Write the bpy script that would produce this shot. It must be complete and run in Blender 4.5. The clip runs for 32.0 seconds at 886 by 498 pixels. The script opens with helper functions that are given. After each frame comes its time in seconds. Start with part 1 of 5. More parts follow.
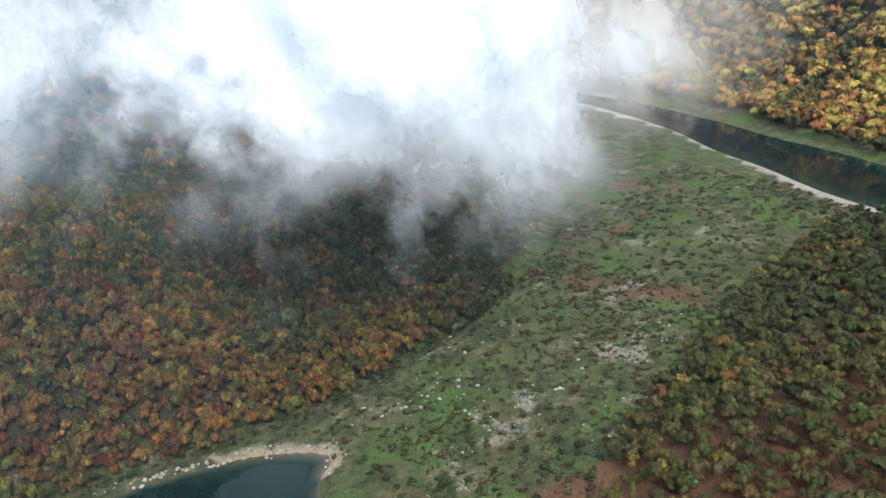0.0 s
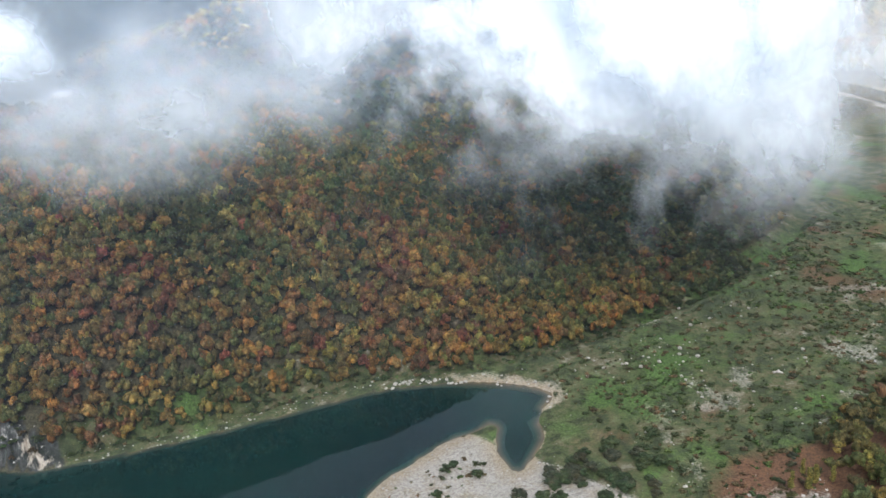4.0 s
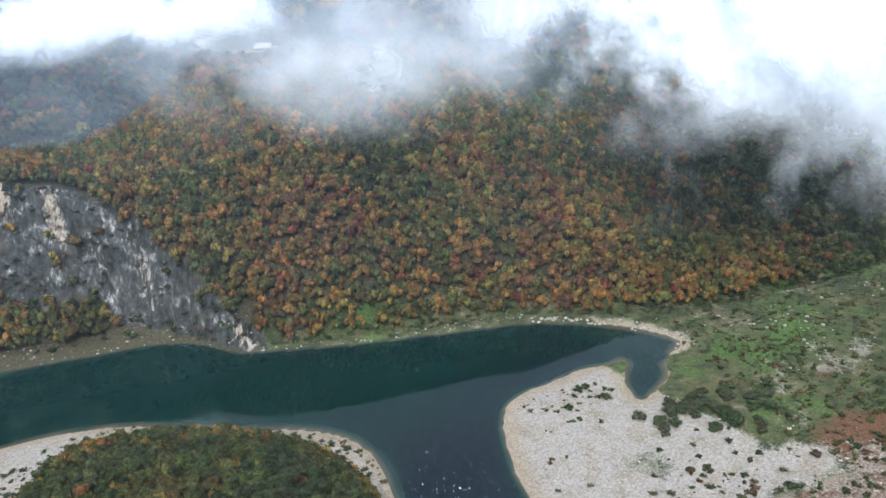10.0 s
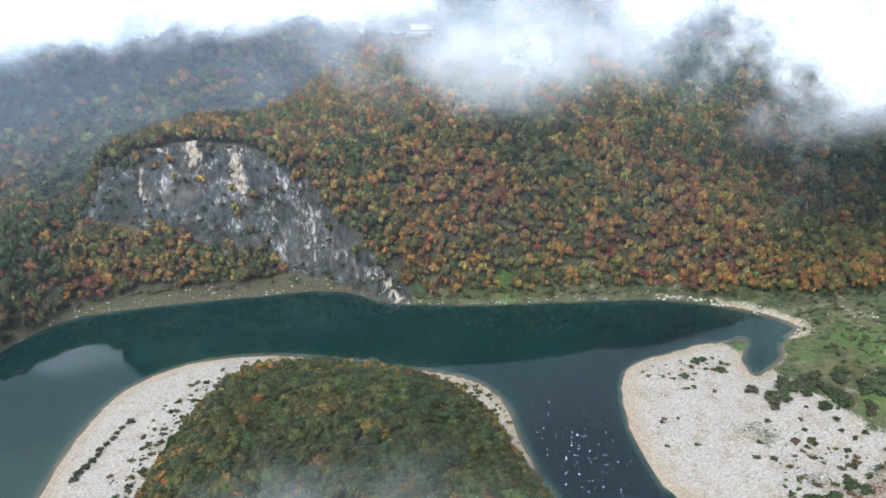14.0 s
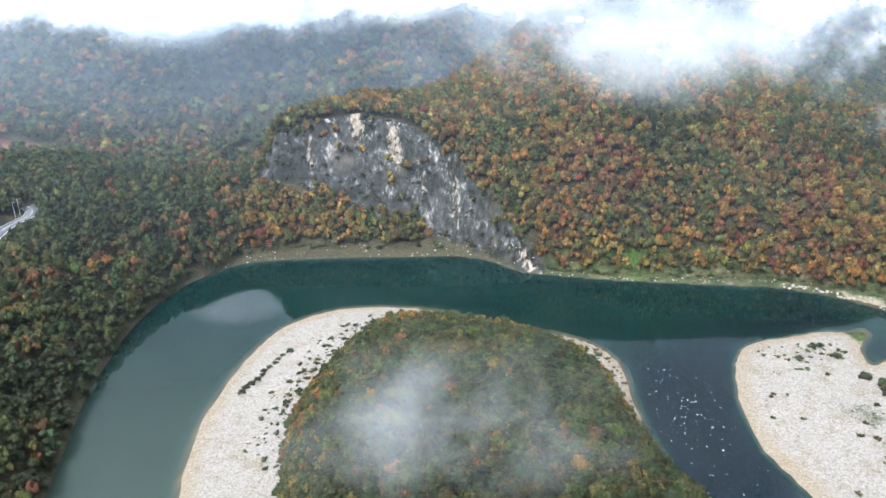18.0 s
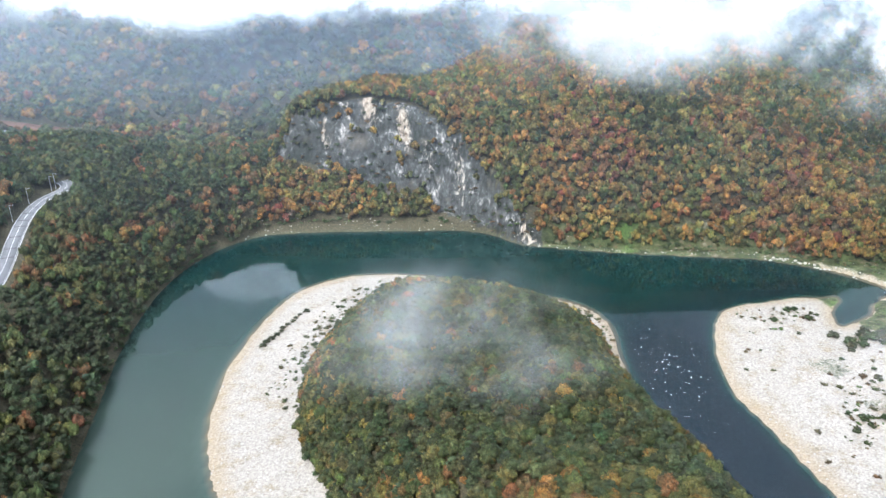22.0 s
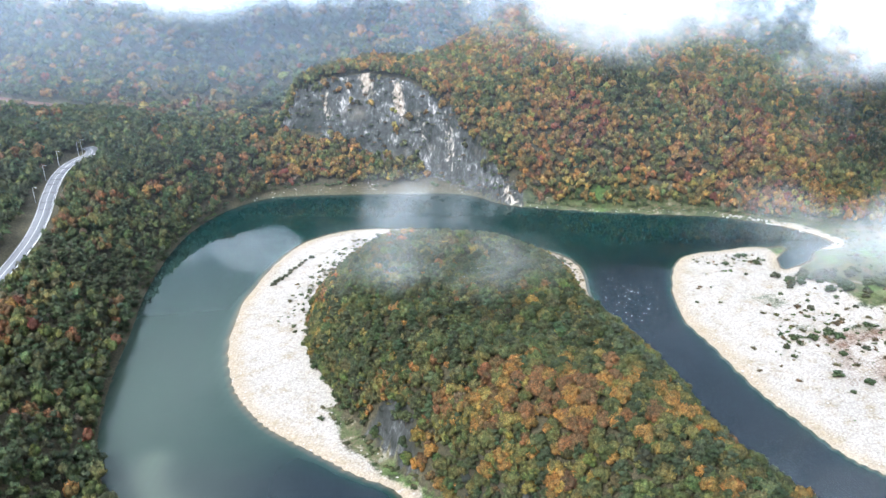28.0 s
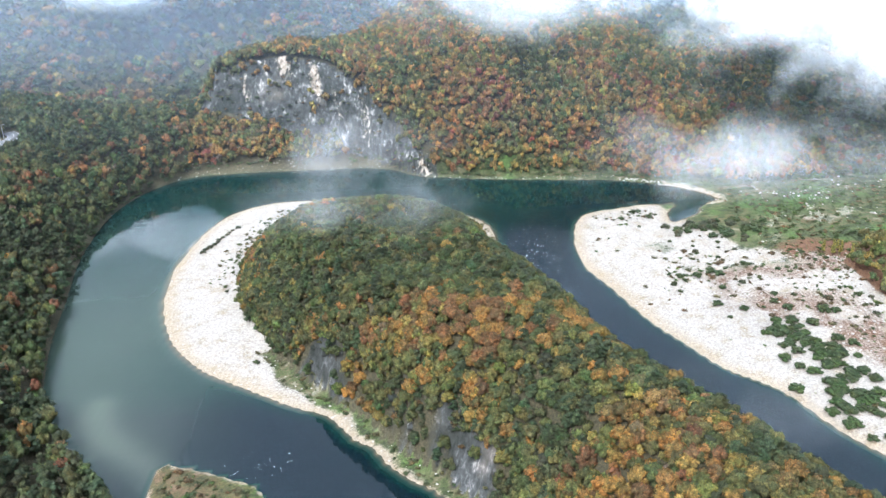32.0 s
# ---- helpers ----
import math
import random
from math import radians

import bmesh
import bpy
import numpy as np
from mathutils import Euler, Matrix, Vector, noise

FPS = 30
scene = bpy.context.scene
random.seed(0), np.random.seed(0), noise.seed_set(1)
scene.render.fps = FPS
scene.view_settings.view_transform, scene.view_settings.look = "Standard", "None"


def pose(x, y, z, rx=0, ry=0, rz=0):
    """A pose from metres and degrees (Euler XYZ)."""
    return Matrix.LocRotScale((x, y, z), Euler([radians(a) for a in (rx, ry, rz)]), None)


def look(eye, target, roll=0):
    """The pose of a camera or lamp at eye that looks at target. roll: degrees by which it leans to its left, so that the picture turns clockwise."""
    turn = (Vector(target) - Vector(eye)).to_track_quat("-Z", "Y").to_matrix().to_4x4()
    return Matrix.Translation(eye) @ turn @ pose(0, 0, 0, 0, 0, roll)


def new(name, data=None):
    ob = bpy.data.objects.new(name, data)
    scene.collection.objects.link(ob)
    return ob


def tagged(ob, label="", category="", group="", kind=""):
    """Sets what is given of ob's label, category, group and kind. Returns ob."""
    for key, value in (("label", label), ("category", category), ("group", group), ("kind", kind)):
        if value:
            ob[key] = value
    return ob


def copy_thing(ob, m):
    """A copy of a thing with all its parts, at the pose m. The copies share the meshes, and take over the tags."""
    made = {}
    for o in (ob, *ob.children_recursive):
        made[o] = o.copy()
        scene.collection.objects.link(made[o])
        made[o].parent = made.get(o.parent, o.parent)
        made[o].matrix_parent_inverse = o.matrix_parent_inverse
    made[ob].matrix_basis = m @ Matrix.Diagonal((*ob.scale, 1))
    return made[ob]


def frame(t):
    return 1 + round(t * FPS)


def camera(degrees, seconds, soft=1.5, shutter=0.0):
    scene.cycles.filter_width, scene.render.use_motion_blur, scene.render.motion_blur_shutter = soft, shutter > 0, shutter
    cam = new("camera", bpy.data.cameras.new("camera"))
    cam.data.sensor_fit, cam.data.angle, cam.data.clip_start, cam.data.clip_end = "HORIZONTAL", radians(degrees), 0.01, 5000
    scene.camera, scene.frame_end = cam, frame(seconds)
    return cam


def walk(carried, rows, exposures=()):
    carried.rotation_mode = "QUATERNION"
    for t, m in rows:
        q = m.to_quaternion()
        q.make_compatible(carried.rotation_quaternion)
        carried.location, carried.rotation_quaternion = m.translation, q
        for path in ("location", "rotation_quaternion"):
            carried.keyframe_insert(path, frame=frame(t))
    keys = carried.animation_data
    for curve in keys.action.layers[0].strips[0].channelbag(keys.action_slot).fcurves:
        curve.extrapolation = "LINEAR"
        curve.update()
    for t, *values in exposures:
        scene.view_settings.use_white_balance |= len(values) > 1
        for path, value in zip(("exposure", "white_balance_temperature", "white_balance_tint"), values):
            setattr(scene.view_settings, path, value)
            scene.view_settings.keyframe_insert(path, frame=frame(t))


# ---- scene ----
cam = camera(54.1, 32.0)
PATH = [
    (0, (47.05, 107.299, 141.982), (48.375, 108.625, 141.285), -6.0),
    (1, (41.335, 100.265, 143.254), (42.537, 101.703, 142.556), -5.2),
    (2, (36.579, 95.086, 144.866), (37.663, 96.614, 144.166), -4.7),
    (3, (32.139, 90.338, 147.157), (33.107, 91.937, 146.447), -4.3),
    (4, (28.819, 85.421, 149.888), (29.692, 87.069, 149.165), -4.2),
    (4.5, (27.167, 82.712, 150.736), (28.004, 84.376, 150.008), -4.0),
    (6.5, (20.013, 70.636, 154.664), (20.734, 72.343, 153.913), -3.3),
    (7, (18.338, 67.381, 155.199), (19.035, 69.097, 154.444), -3.2),
    (7.5, (16.692, 63.979, 155.671), (17.373, 65.7, 154.912), -3.0),
    (8, (15.239, 60.444, 156.07), (15.9, 62.172, 155.31), -2.9),
    (8.5, (14.003, 56.801, 156.501), (14.634, 58.539, 155.739), -2.9),
    (9, (12.679, 52.967, 156.939), (13.278, 54.716, 156.175), -2.8),
    (10, (9.849, 46.006, 158.206), (10.385, 47.773, 157.438), -2.7),
    (11, (7.434, 38.79, 159.72), (7.9, 40.575, 158.948), -2.6),
    (12, (4.777, 31.733, 161.392), (5.175, 33.532, 160.614), -2.4),
    (13, (2.356, 24.116, 163.097), (2.674, 25.928, 162.313), -2.3),
    (14, (1.296, 16.498, 164.621), (1.527, 18.322, 163.832), -2.3),
    (14.5, (1.223, 12.536, 165.074), (1.407, 14.364, 164.285), -2.3),
    (16.5, (0.787, -3.287, 166.83), (0.795, -1.451, 166.038), -2.2),
    (17, (0.818, -7.2, 167.032), (0.79, -5.364, 166.241), -2.1),
    (17.5, (1.216, -11.101, 167.289), (1.152, -9.266, 166.497), -2.1),
    (18, (1.5, -15.125, 167.433), (1.406, -13.291, 166.641), -2.1),
    (18.5, (1.888, -18.943, 167.557), (1.775, -17.109, 166.767), -2.1),
    (19, (2.246, -22.975, 167.693), (2.132, -21.142, 166.901), -2.0),
    (20, (2.845, -30.732, 167.613), (2.731, -28.9, 166.82), -2.0),
    (21, (3.756, -38.672, 167.503), (3.642, -36.84, 166.709), -1.9),
    (22, (4.252, -46.539, 167.682), (4.139, -44.707, 166.888), -1.9),
    (23, (5.051, -54.788, 167.346), (4.938, -52.956, 166.551), -1.9),
    (24, (6.174, -62.801, 167.022), (6.06, -60.97, 166.226), -1.9),
    (25, (7.15, -71.096, 166.802), (7.035, -69.265, 166.006), -1.9),
    (25.5, (7.398, -75.001, 166.765), (7.285, -73.17, 165.969), -1.9),
    (27.5, (8.676, -91.503, 166.07), (8.57, -89.672, 165.274), -1.7),
    (28, (8.958, -95.76, 165.709), (8.856, -93.928, 164.913), -1.6),
    (28.5, (9.372, -99.77, 165.33), (9.274, -97.938, 164.533), -1.6),
    (29, (9.653, -104.039, 164.857), (9.584, -102.207, 164.059), -1.6),
    (29.5, (9.515, -108.128, 164.414), (9.481, -106.295, 163.614), -1.5),
    (30, (9.633, -112.234, 163.891), (9.611, -110.401, 163.09), -1.5),
    (30.5, (9.577, -116.357, 163.355), (9.567, -114.525, 162.555), -1.4),
    (31, (9.495, -120.568, 162.722), (9.513, -118.736, 161.922), -1.4),
    (31.5, (9.279, -124.795, 162.043), (9.33, -122.963, 161.242), -1.4),
    (32, (9.066, -128.948, 161.511), (9.15, -127.118, 160.709), -1.4),
]
walk(cam, [(t, look(eye, target, roll)) for t, eye, target, roll in PATH], [(0, 0.66, 6300, 10), (10, 0.84, 5980, 10), (18, 1.38, 6060, 10), (32, 1.70, 5850, 10)])

# ---------------------------------------------------------------- light
world = bpy.data.worlds.new("sky")
scene.world = world
world.use_nodes = True
wn, wl = world.node_tree.nodes, world.node_tree.links
wn.clear()
SUN_EL, SUN_AZ = radians(44), radians(205)
sky = wn.new("ShaderNodeTexSky")
sky.sky_type, sky.sun_disc = "NISHITA", False
sky.sun_elevation, sky.sun_rotation = SUN_EL, SUN_AZ
sky.air_density, sky.dust_density, sky.ozone_density = 1.0, 1.5, 1.5
hsv = wn.new("ShaderNodeHueSaturation")
hsv.inputs["Saturation"].default_value = 0.40
bg = wn.new("ShaderNodeBackground")
bg.inputs["Strength"].default_value = 0.115
wout = wn.new("ShaderNodeOutputWorld")
# an overcast sky is brightest overhead
up = wn.new("ShaderNodeSeparateXYZ")
co = wn.new("ShaderNodeTexCoord")
rise = wn.new("ShaderNodeMapRange")
rise.inputs["From Min"].default_value, rise.inputs["From Max"].default_value = 0.0, 1.0
rise.inputs["To Min"].default_value, rise.inputs["To Max"].default_value = 0.14, 5.0
veil = wn.new("ShaderNodeMix")
veil.data_type, veil.blend_type = "RGBA", "MULTIPLY"
veil.inputs[0].default_value = 1.0
wl.new(co.outputs["Generated"], up.inputs[0])
zz = wn.new("ShaderNodeMath")
zz.operation = "POWER"
zz.inputs[1].default_value = 2.1
wl.new(up.outputs["Z"], zz.inputs[0])
wl.new(zz.outputs[0], rise.inputs["Value"])
wl.new(sky.outputs[0], hsv.inputs["Color"])
wl.new(hsv.outputs[0], veil.inputs[6])
wl.new(rise.outputs[0], veil.inputs[7])
wl.new(veil.outputs[2], bg.inputs[0])
wl.new(bg.outputs[0], wout.inputs[0])
sun = new("sun", bpy.data.lights.new("sun", "SUN"))
sun.data.energy, sun.data.angle, sun.data.color = 1.75, radians(11), (1.0, 0.96, 0.90)
sun.matrix_world = look((0, 0, 0), (-math.sin(SUN_AZ) * math.cos(SUN_EL), -math.cos(SUN_AZ) * math.cos(SUN_EL), -math.sin(SUN_EL)))
scene.cycles.transparent_max_bounces = 64

# ---------------------------------------------------------------- materials
def material(name, rough=0.9):
    m = bpy.data.materials.new(name)
    m.use_nodes = True
    n, l = m.node_tree.nodes, m.node_tree.links
    b = n["Principled BSDF"]
    b.inputs["Roughness"].default_value = rough
    b.inputs["Specular IOR Level"].default_value = 0.25
    return m, n, l, b


def noise_node(n, l, scale, detail=4, rough=0.6, vec=None, dist=0.0):
    t = n.new("ShaderNodeTexNoise")
    t.inputs["Scale"].default_value, t.inputs["Detail"].default_value = scale, detail
    t.inputs["Roughness"].default_value, t.inputs["Distortion"].default_value = rough, dist
    if vec is not None:
        l.new(vec, t.inputs["Vector"])
    return t


def ramp_node(n, l, src, stops):
    r = n.new("ShaderNodeValToRGB")
    e = r.color_ramp.elements
    while len(e) < len(stops):
        e.new(0.5)
    for k, (p, c) in zip(e, stops):
        k.position, k.color = p, (*c, 1.0)
    l.new(src, r.inputs[0])
    return r


def mix_node(n, l, fac, a, b, mode="MIX"):
    m = n.new("ShaderNodeMix")
    m.data_type, m.blend_type = "RGBA", mode
    for s, v in ((m.inputs[0], fac), (m.inputs[6], a), (m.inputs[7], b)):
        if isinstance(v, (int, float)):
            s.default_value = v
        elif isinstance(v, tuple):
            s.default_value = (*v, 1.0)
        else:
            l.new(v, s)
    return m.outputs[2]


def math_node(n, l, op, a, b=None, clamp=False):
    m = n.new("ShaderNodeMath")
    m.operation, m.use_clamp = op, clamp
    for s, v in zip(m.inputs, (a, b)):
        if v is None:
            continue
        if isinstance(v, (int, float)):
            s.default_value = v
        else:
            l.new(v, s)
    return m.outputs[0]


def bump_node(n, l, b, height, strength=0.5, distance=0.3):
    k = n.new("ShaderNodeBump")
    k.inputs["Strength"].default_value, k.inputs["Distance"].default_value = strength, distance
    l.new(height, k.inputs["Height"])
    l.new(k.outputs[0], b.inputs["Normal"])


def position(n):
    return n.new("ShaderNodeNewGeometry").outputs["Position"]


def attribute(n, name):
    a = n.new("ShaderNodeAttribute")
    a.attribute_name = name
    return a


def plain(name, color, rough=0.8, scale=3.0, amount=0.25, metal=0.0):
    """A surface of one colour with grain and wear at two scales."""
    m, n, l, b = material(name, rough)
    p = position(n)
    a = noise_node(n, l, scale, 6, 0.65, p)
    c = noise_node(n, l, scale * 0.12, 3, 0.5, p)
    dark = tuple(v * (1 - amount) for v in color)
    light = tuple(min(1, v * (1 + amount)) for v in color)
    k = math_node(n, l, "ADD", math_node(n, l, "MULTIPLY", a.outputs[0], 0.6), math_node(n, l, "MULTIPLY", c.outputs[0], 0.4))
    r = ramp_node(n, l, k, [(0.32, dark), (0.68, light)])
    l.new(r.outputs[0], b.inputs["Base Color"])
    b.inputs["Metallic"].default_value = metal
    bump_node(n, l, b, a.outputs[0], 0.4, 0.05)
    return m


def ground_material():
    """Forest soil, gravel, grass and limestone, laid out by the weights stored on the ground."""
    m, n, l, b = material("ground", 0.95)
    p = position(n)
    fine = noise_node(n, l, 1.3, 7, 0.8, p)
    mid = noise_node(n, l, 0.16, 8, 0.72, p)
    big = noise_node(n, l, 0.035, 4, 0.55, p)
    v = n.new("ShaderNodeTexVoronoi")
    v.inputs["Scale"].default_value = 1.9
    l.new(p, v.inputs["Vector"])
    soil = ramp_node(n, l, fine.outputs[0], [(0.38, (0.022, 0.022, 0.012)), (0.52, (0.055, 0.050, 0.028)), (0.66, (0.11, 0.085, 0.05))]).outputs[0]
    stones = ramp_node(n, l, v.outputs["Color"], [(0.1, (0.19, 0.172, 0.142)), (0.5, (0.262, 0.242, 0.206)), (0.9, (0.34, 0.318, 0.278))]).outputs[0]
    grit = ramp_node(n, l, fine.outputs[0], [(0.35, (0.07, 0.062, 0.048)), (0.45, (0.20, 0.182, 0.15)), (0.60, (0.38, 0.35, 0.298))]).outputs[0]
    gravel = mix_node(n, l, 0.5, stones, grit)
    gravel = mix_node(n, l, math_node(n, l, "MULTIPLY", math_node(n, l, "SUBTRACT", mid.outputs[0], 0.50, True), 5.0, True), gravel, ramp_node(n, l, fine.outputs[0], [(0.38, (0.085, 0.066, 0.040)), (0.62, (0.30, 0.245, 0.165))]).outputs[0])
    damp = ramp_node(n, l, fine.outputs[0], [(0.3, (0.13, 0.092, 0.048)), (0.7, (0.33, 0.255, 0.15))]).outputs[0]
    w = attribute(n, "cover")
    sep = n.new("ShaderNodeSeparateColor")
    l.new(w.outputs["Color"], sep.inputs[0])
    w2 = attribute(n, "wet")
    gravel = mix_node(n, l, w2.outputs["Fac"], gravel, damp)
    grass = ramp_node(n, l, mid.outputs[0], [(0.38, (0.010, 0.020, 0.007)), (0.45, (0.026, 0.040, 0.013)), (0.49, (0.055, 0.078, 0.020)), (0.53, (0.085, 0.078, 0.034)), (0.58, (0.13, 0.105, 0.060)), (0.64, (0.26, 0.235, 0.18))]).outputs[0]
    grass = mix_node(n, l, 0.45, grass, ramp_node(n, l, fine.outputs[0], [(0.38, (0.010, 0.017, 0.007)), (0.62, (0.090, 0.095, 0.048))]).outputs[0])
    fresh = ramp_node(n, l, fine.outputs[0], [(0.40, (0.018, 0.038, 0.010)), (0.60, (0.085, 0.145, 0.032))]).outputs[0]
    grass = mix_node(n, l, math_node(n, l, "MULTIPLY", math_node(n, l, "SUBTRACT", math_node(n, l, "ADD", math_node(n, l, "MULTIPLY", big.outputs[0], 0.6), math_node(n, l, "MULTIPLY", mid.outputs[0], 0.4)), 0.51, True), 12.0, True), grass, fresh)
    dry = ramp_node(n, l, fine.outputs[0], [(0.38, (0.045, 0.026, 0.016)), (0.62, (0.155, 0.080, 0.040))]).outputs[0]
    rust = mix_node(n, l, math_node(n, l, "MULTIPLY", math_node(n, l, "SUBTRACT", math_node(n, l, "ADD", w.outputs["Alpha"], math_node(n, l, "SUBTRACT", mid.outputs[0], 0.5)), 0.35), 2.5, True), grass, dry)
    st = n.new("ShaderNodeMapping")
    st.inputs["Scale"].default_value = (0.55, 0.55, 0.15)
    st.inputs["Rotation"].default_value = (0.0, 0.75, 0.3)
    l.new(p, st.inputs["Vector"])
    lean = noise_node(n, l, 1.0, 8, 0.72, st.outputs[0], 0.4)
    streak = n.new("ShaderNodeMath")
    streak.operation = "ADD"
    l.new(lean.outputs[0], streak.inputs[0])
    l.new(math_node(n, l, "MULTIPLY", math_node(n, l, "SUBTRACT", noise_node(n, l, 0.075, 5, 0.65, p, 0.8).outputs[0], 0.49), 0.9), streak.inputs[1])
    rock = ramp_node(n, l, streak.outputs[0], [(0.36, (0.018, 0.021, 0.017)), (0.52, (0.040, 0.043, 0.040)), (0.61, (0.070, 0.073, 0.072)), (0.67, (0.15, 0.147, 0.138)), (0.75, (0.36, 0.345, 0.315))]).outputs[0]
    rock = mix_node(n, l, math_node(n, l, "MULTIPLY", math_node(n, l, "SUBTRACT", big.outputs[0], 0.56, True), 5.0, True), rock, (0.20, 0.165, 0.13))
    fresh_rock = ramp_node(n, l, lean.outputs[0], [(0.36, (0.10, 0.083, 0.065)), (0.50, (0.24, 0.20, 0.155)), (0.64, (0.36, 0.32, 0.265))]).outputs[0]
    bare = math_node(n, l, "MULTIPLY", math_node(n, l, "SUBTRACT", math_node(n, l, "ADD", attribute(n, "scar").outputs["Fac"], math_node(n, l, "MULTIPLY", math_node(n, l, "SUBTRACT", lean.outputs[0], 0.5), 2.2)), 0.42), 3.0, True)
    rock = mix_node(n, l, math_node(n, l, "MULTIPLY", bare, math_node(n, l, "MULTIPLY", attribute(n, "scar").outputs["Fac"], 4.0, True)), rock, fresh_rock)
    edge = math_node(n, l, "MULTIPLY", math_node(n, l, "SUBTRACT", math_node(n, l, "ADD", mid.outputs[0], math_node(n, l, "MULTIPLY", fine.outputs[0], 0.9)), 0.95), 1.0)
    def soft(channel):
        return math_node(n, l, "MULTIPLY", math_node(n, l, "SUBTRACT", math_node(n, l, "ADD", channel, edge), 0.35), 3.3, True)
    c = mix_node(n, l, soft(sep.outputs[1]), soil, rust)
    c = mix_node(n, l, soft(sep.outputs[0]), c, gravel)
    c = mix_node(n, l, soft(sep.outputs[2]), c, rock)
    l.new(c, b.inputs["Base Color"])
    hsum = math_node(n, l, "ADD", fine.outputs[0], math_node(n, l, "MULTIPLY", streak.outputs[0], 1.5))
    bump_node(n, l, b, hsum, 0.7, 0.5)
    return m


def water_material():
    m, n, l, b = material("river_water", 0.035)
    p = position(n)
    b.inputs["IOR"].default_value, b.inputs["Specular IOR Level"].default_value = 1.33, 0.5
    d = attribute(n, "depth")
    mot = noise_node(n, l, 0.05, 4, 0.6, p)
    k = math_node(n, l, "ADD", d.outputs["Fac"], math_node(n, l, "MULTIPLY", math_node(n, l, "SUBTRACT", mot.outputs[0], 0.5), 0.25))
    c = ramp_node(n, l, k, [(0.0, (0.11, 0.080, 0.045)), (0.15, (0.050, 0.050, 0.036)), (0.4, (0.011, 0.027, 0.022)), (0.72, (0.0025, 0.015, 0.013)), (1.0, (0.003, 0.0080, 0.0108))])
    sky_and_shoal = attribute(n, "sky_and_shoal")
    l.new(mix_node(n, l, sky_and_shoal.outputs["Fac"], c.outputs[0], (0.120, 0.145, 0.105)), b.inputs["Base Color"])
    mp = n.new("ShaderNodeMapping")
    mp.inputs["Scale"].default_value = (0.5, 1.0, 1.0)
    l.new(p, mp.inputs["Vector"])
    calm = noise_node(n, l, 0.9, 3, 0.5, mp.outputs[0])
    chop = noise_node(n, l, 2.4, 4, 0.7, p)
    f = attribute(n, "flow")
    hh = math_node(n, l, "ADD", math_node(n, l, "MULTIPLY", calm.outputs[0], 0.06), math_node(n, l, "MULTIPLY", math_node(n, l, "MULTIPLY", chop.outputs[0], f.outputs["Fac"]), 0.9))
    bump_node(n, l, b, hh, 0.35, 0.25)
    return m


def leaf_material():
    """Foliage: the leaf colour of each tree is stored on its crown; every clump differs a little."""
    m, n, l, b = material("foliage", 0.75)
    a = attribute(n, "leaf")
    g = n.new("ShaderNodeNewGeometry")
    v = ramp_node(n, l, g.outputs["Random Per Island"], [(0.0, (0.66, 0.67, 0.67)), (0.5, (0.98, 0.98, 0.98)), (1.0, (1.38, 1.34, 1.28))])
    t = noise_node(n, l, 1.5, 5, 0.7, position(n))
    v2 = ramp_node(n, l, t.outputs[0], [(0.3, (0.74, 0.77, 0.74)), (0.7, (1.18, 1.15, 1.12))])
    c = mix_node(n, l, 1.0, mix_node(n, l, 1.0, a.outputs["Color"], v.outputs[0], "MULTIPLY"), v2.outputs[0], "MULTIPLY")
    turn = noise_node(n, l, 0.34, 4, 0.65, position(n))
    shift = ramp_node(n, l, turn.outputs[0], [(0.36, (0.74, 0.92, 0.84)), (0.50, (1.0, 1.0, 1.0)), (0.64, (1.28, 1.06, 0.85))])
    c = mix_node(n, l, 1.0, c, shift.outputs[0], "MULTIPLY")
    c = mix_node(n, l, math_node(n, l, "MULTIPLY", math_node(n, l, "SUBTRACT", noise_node(n, l, 0.8, 3, 0.6, position(n)).outputs[0], 0.40), 1.2, True), c, (0.080, 0.080, 0.036))
    fine = noise_node(n, l, 3.0, 5, 0.75, position(n))
    v3 = ramp_node(n, l, fine.outputs[0], [(0.36, (0.40, 0.42, 0.40)), (0.52, (1.0, 1.0, 1.0)), (0.66, (1.7, 1.62, 1.5))])
    c = mix_node(n, l, 1.0, c, v3.outputs[0], "MULTIPLY")
    l.new(c, b.inputs["Base Color"])
    bump_node(n, l, b, fine.outputs[0], 1.0, 0.7)
    tr = n.new("ShaderNodeBsdfTranslucent")
    l.new(c, tr.inputs[0])
    mx = n.new("ShaderNodeMixShader")
    mx.inputs[0].default_value = 0.18
    l.new(b.outputs[0], mx.inputs[1])
    l.new(tr.outputs[0], mx.inputs[2])
    l.new(mx.outputs[0], n["Material Output"].inputs[0])
    return m


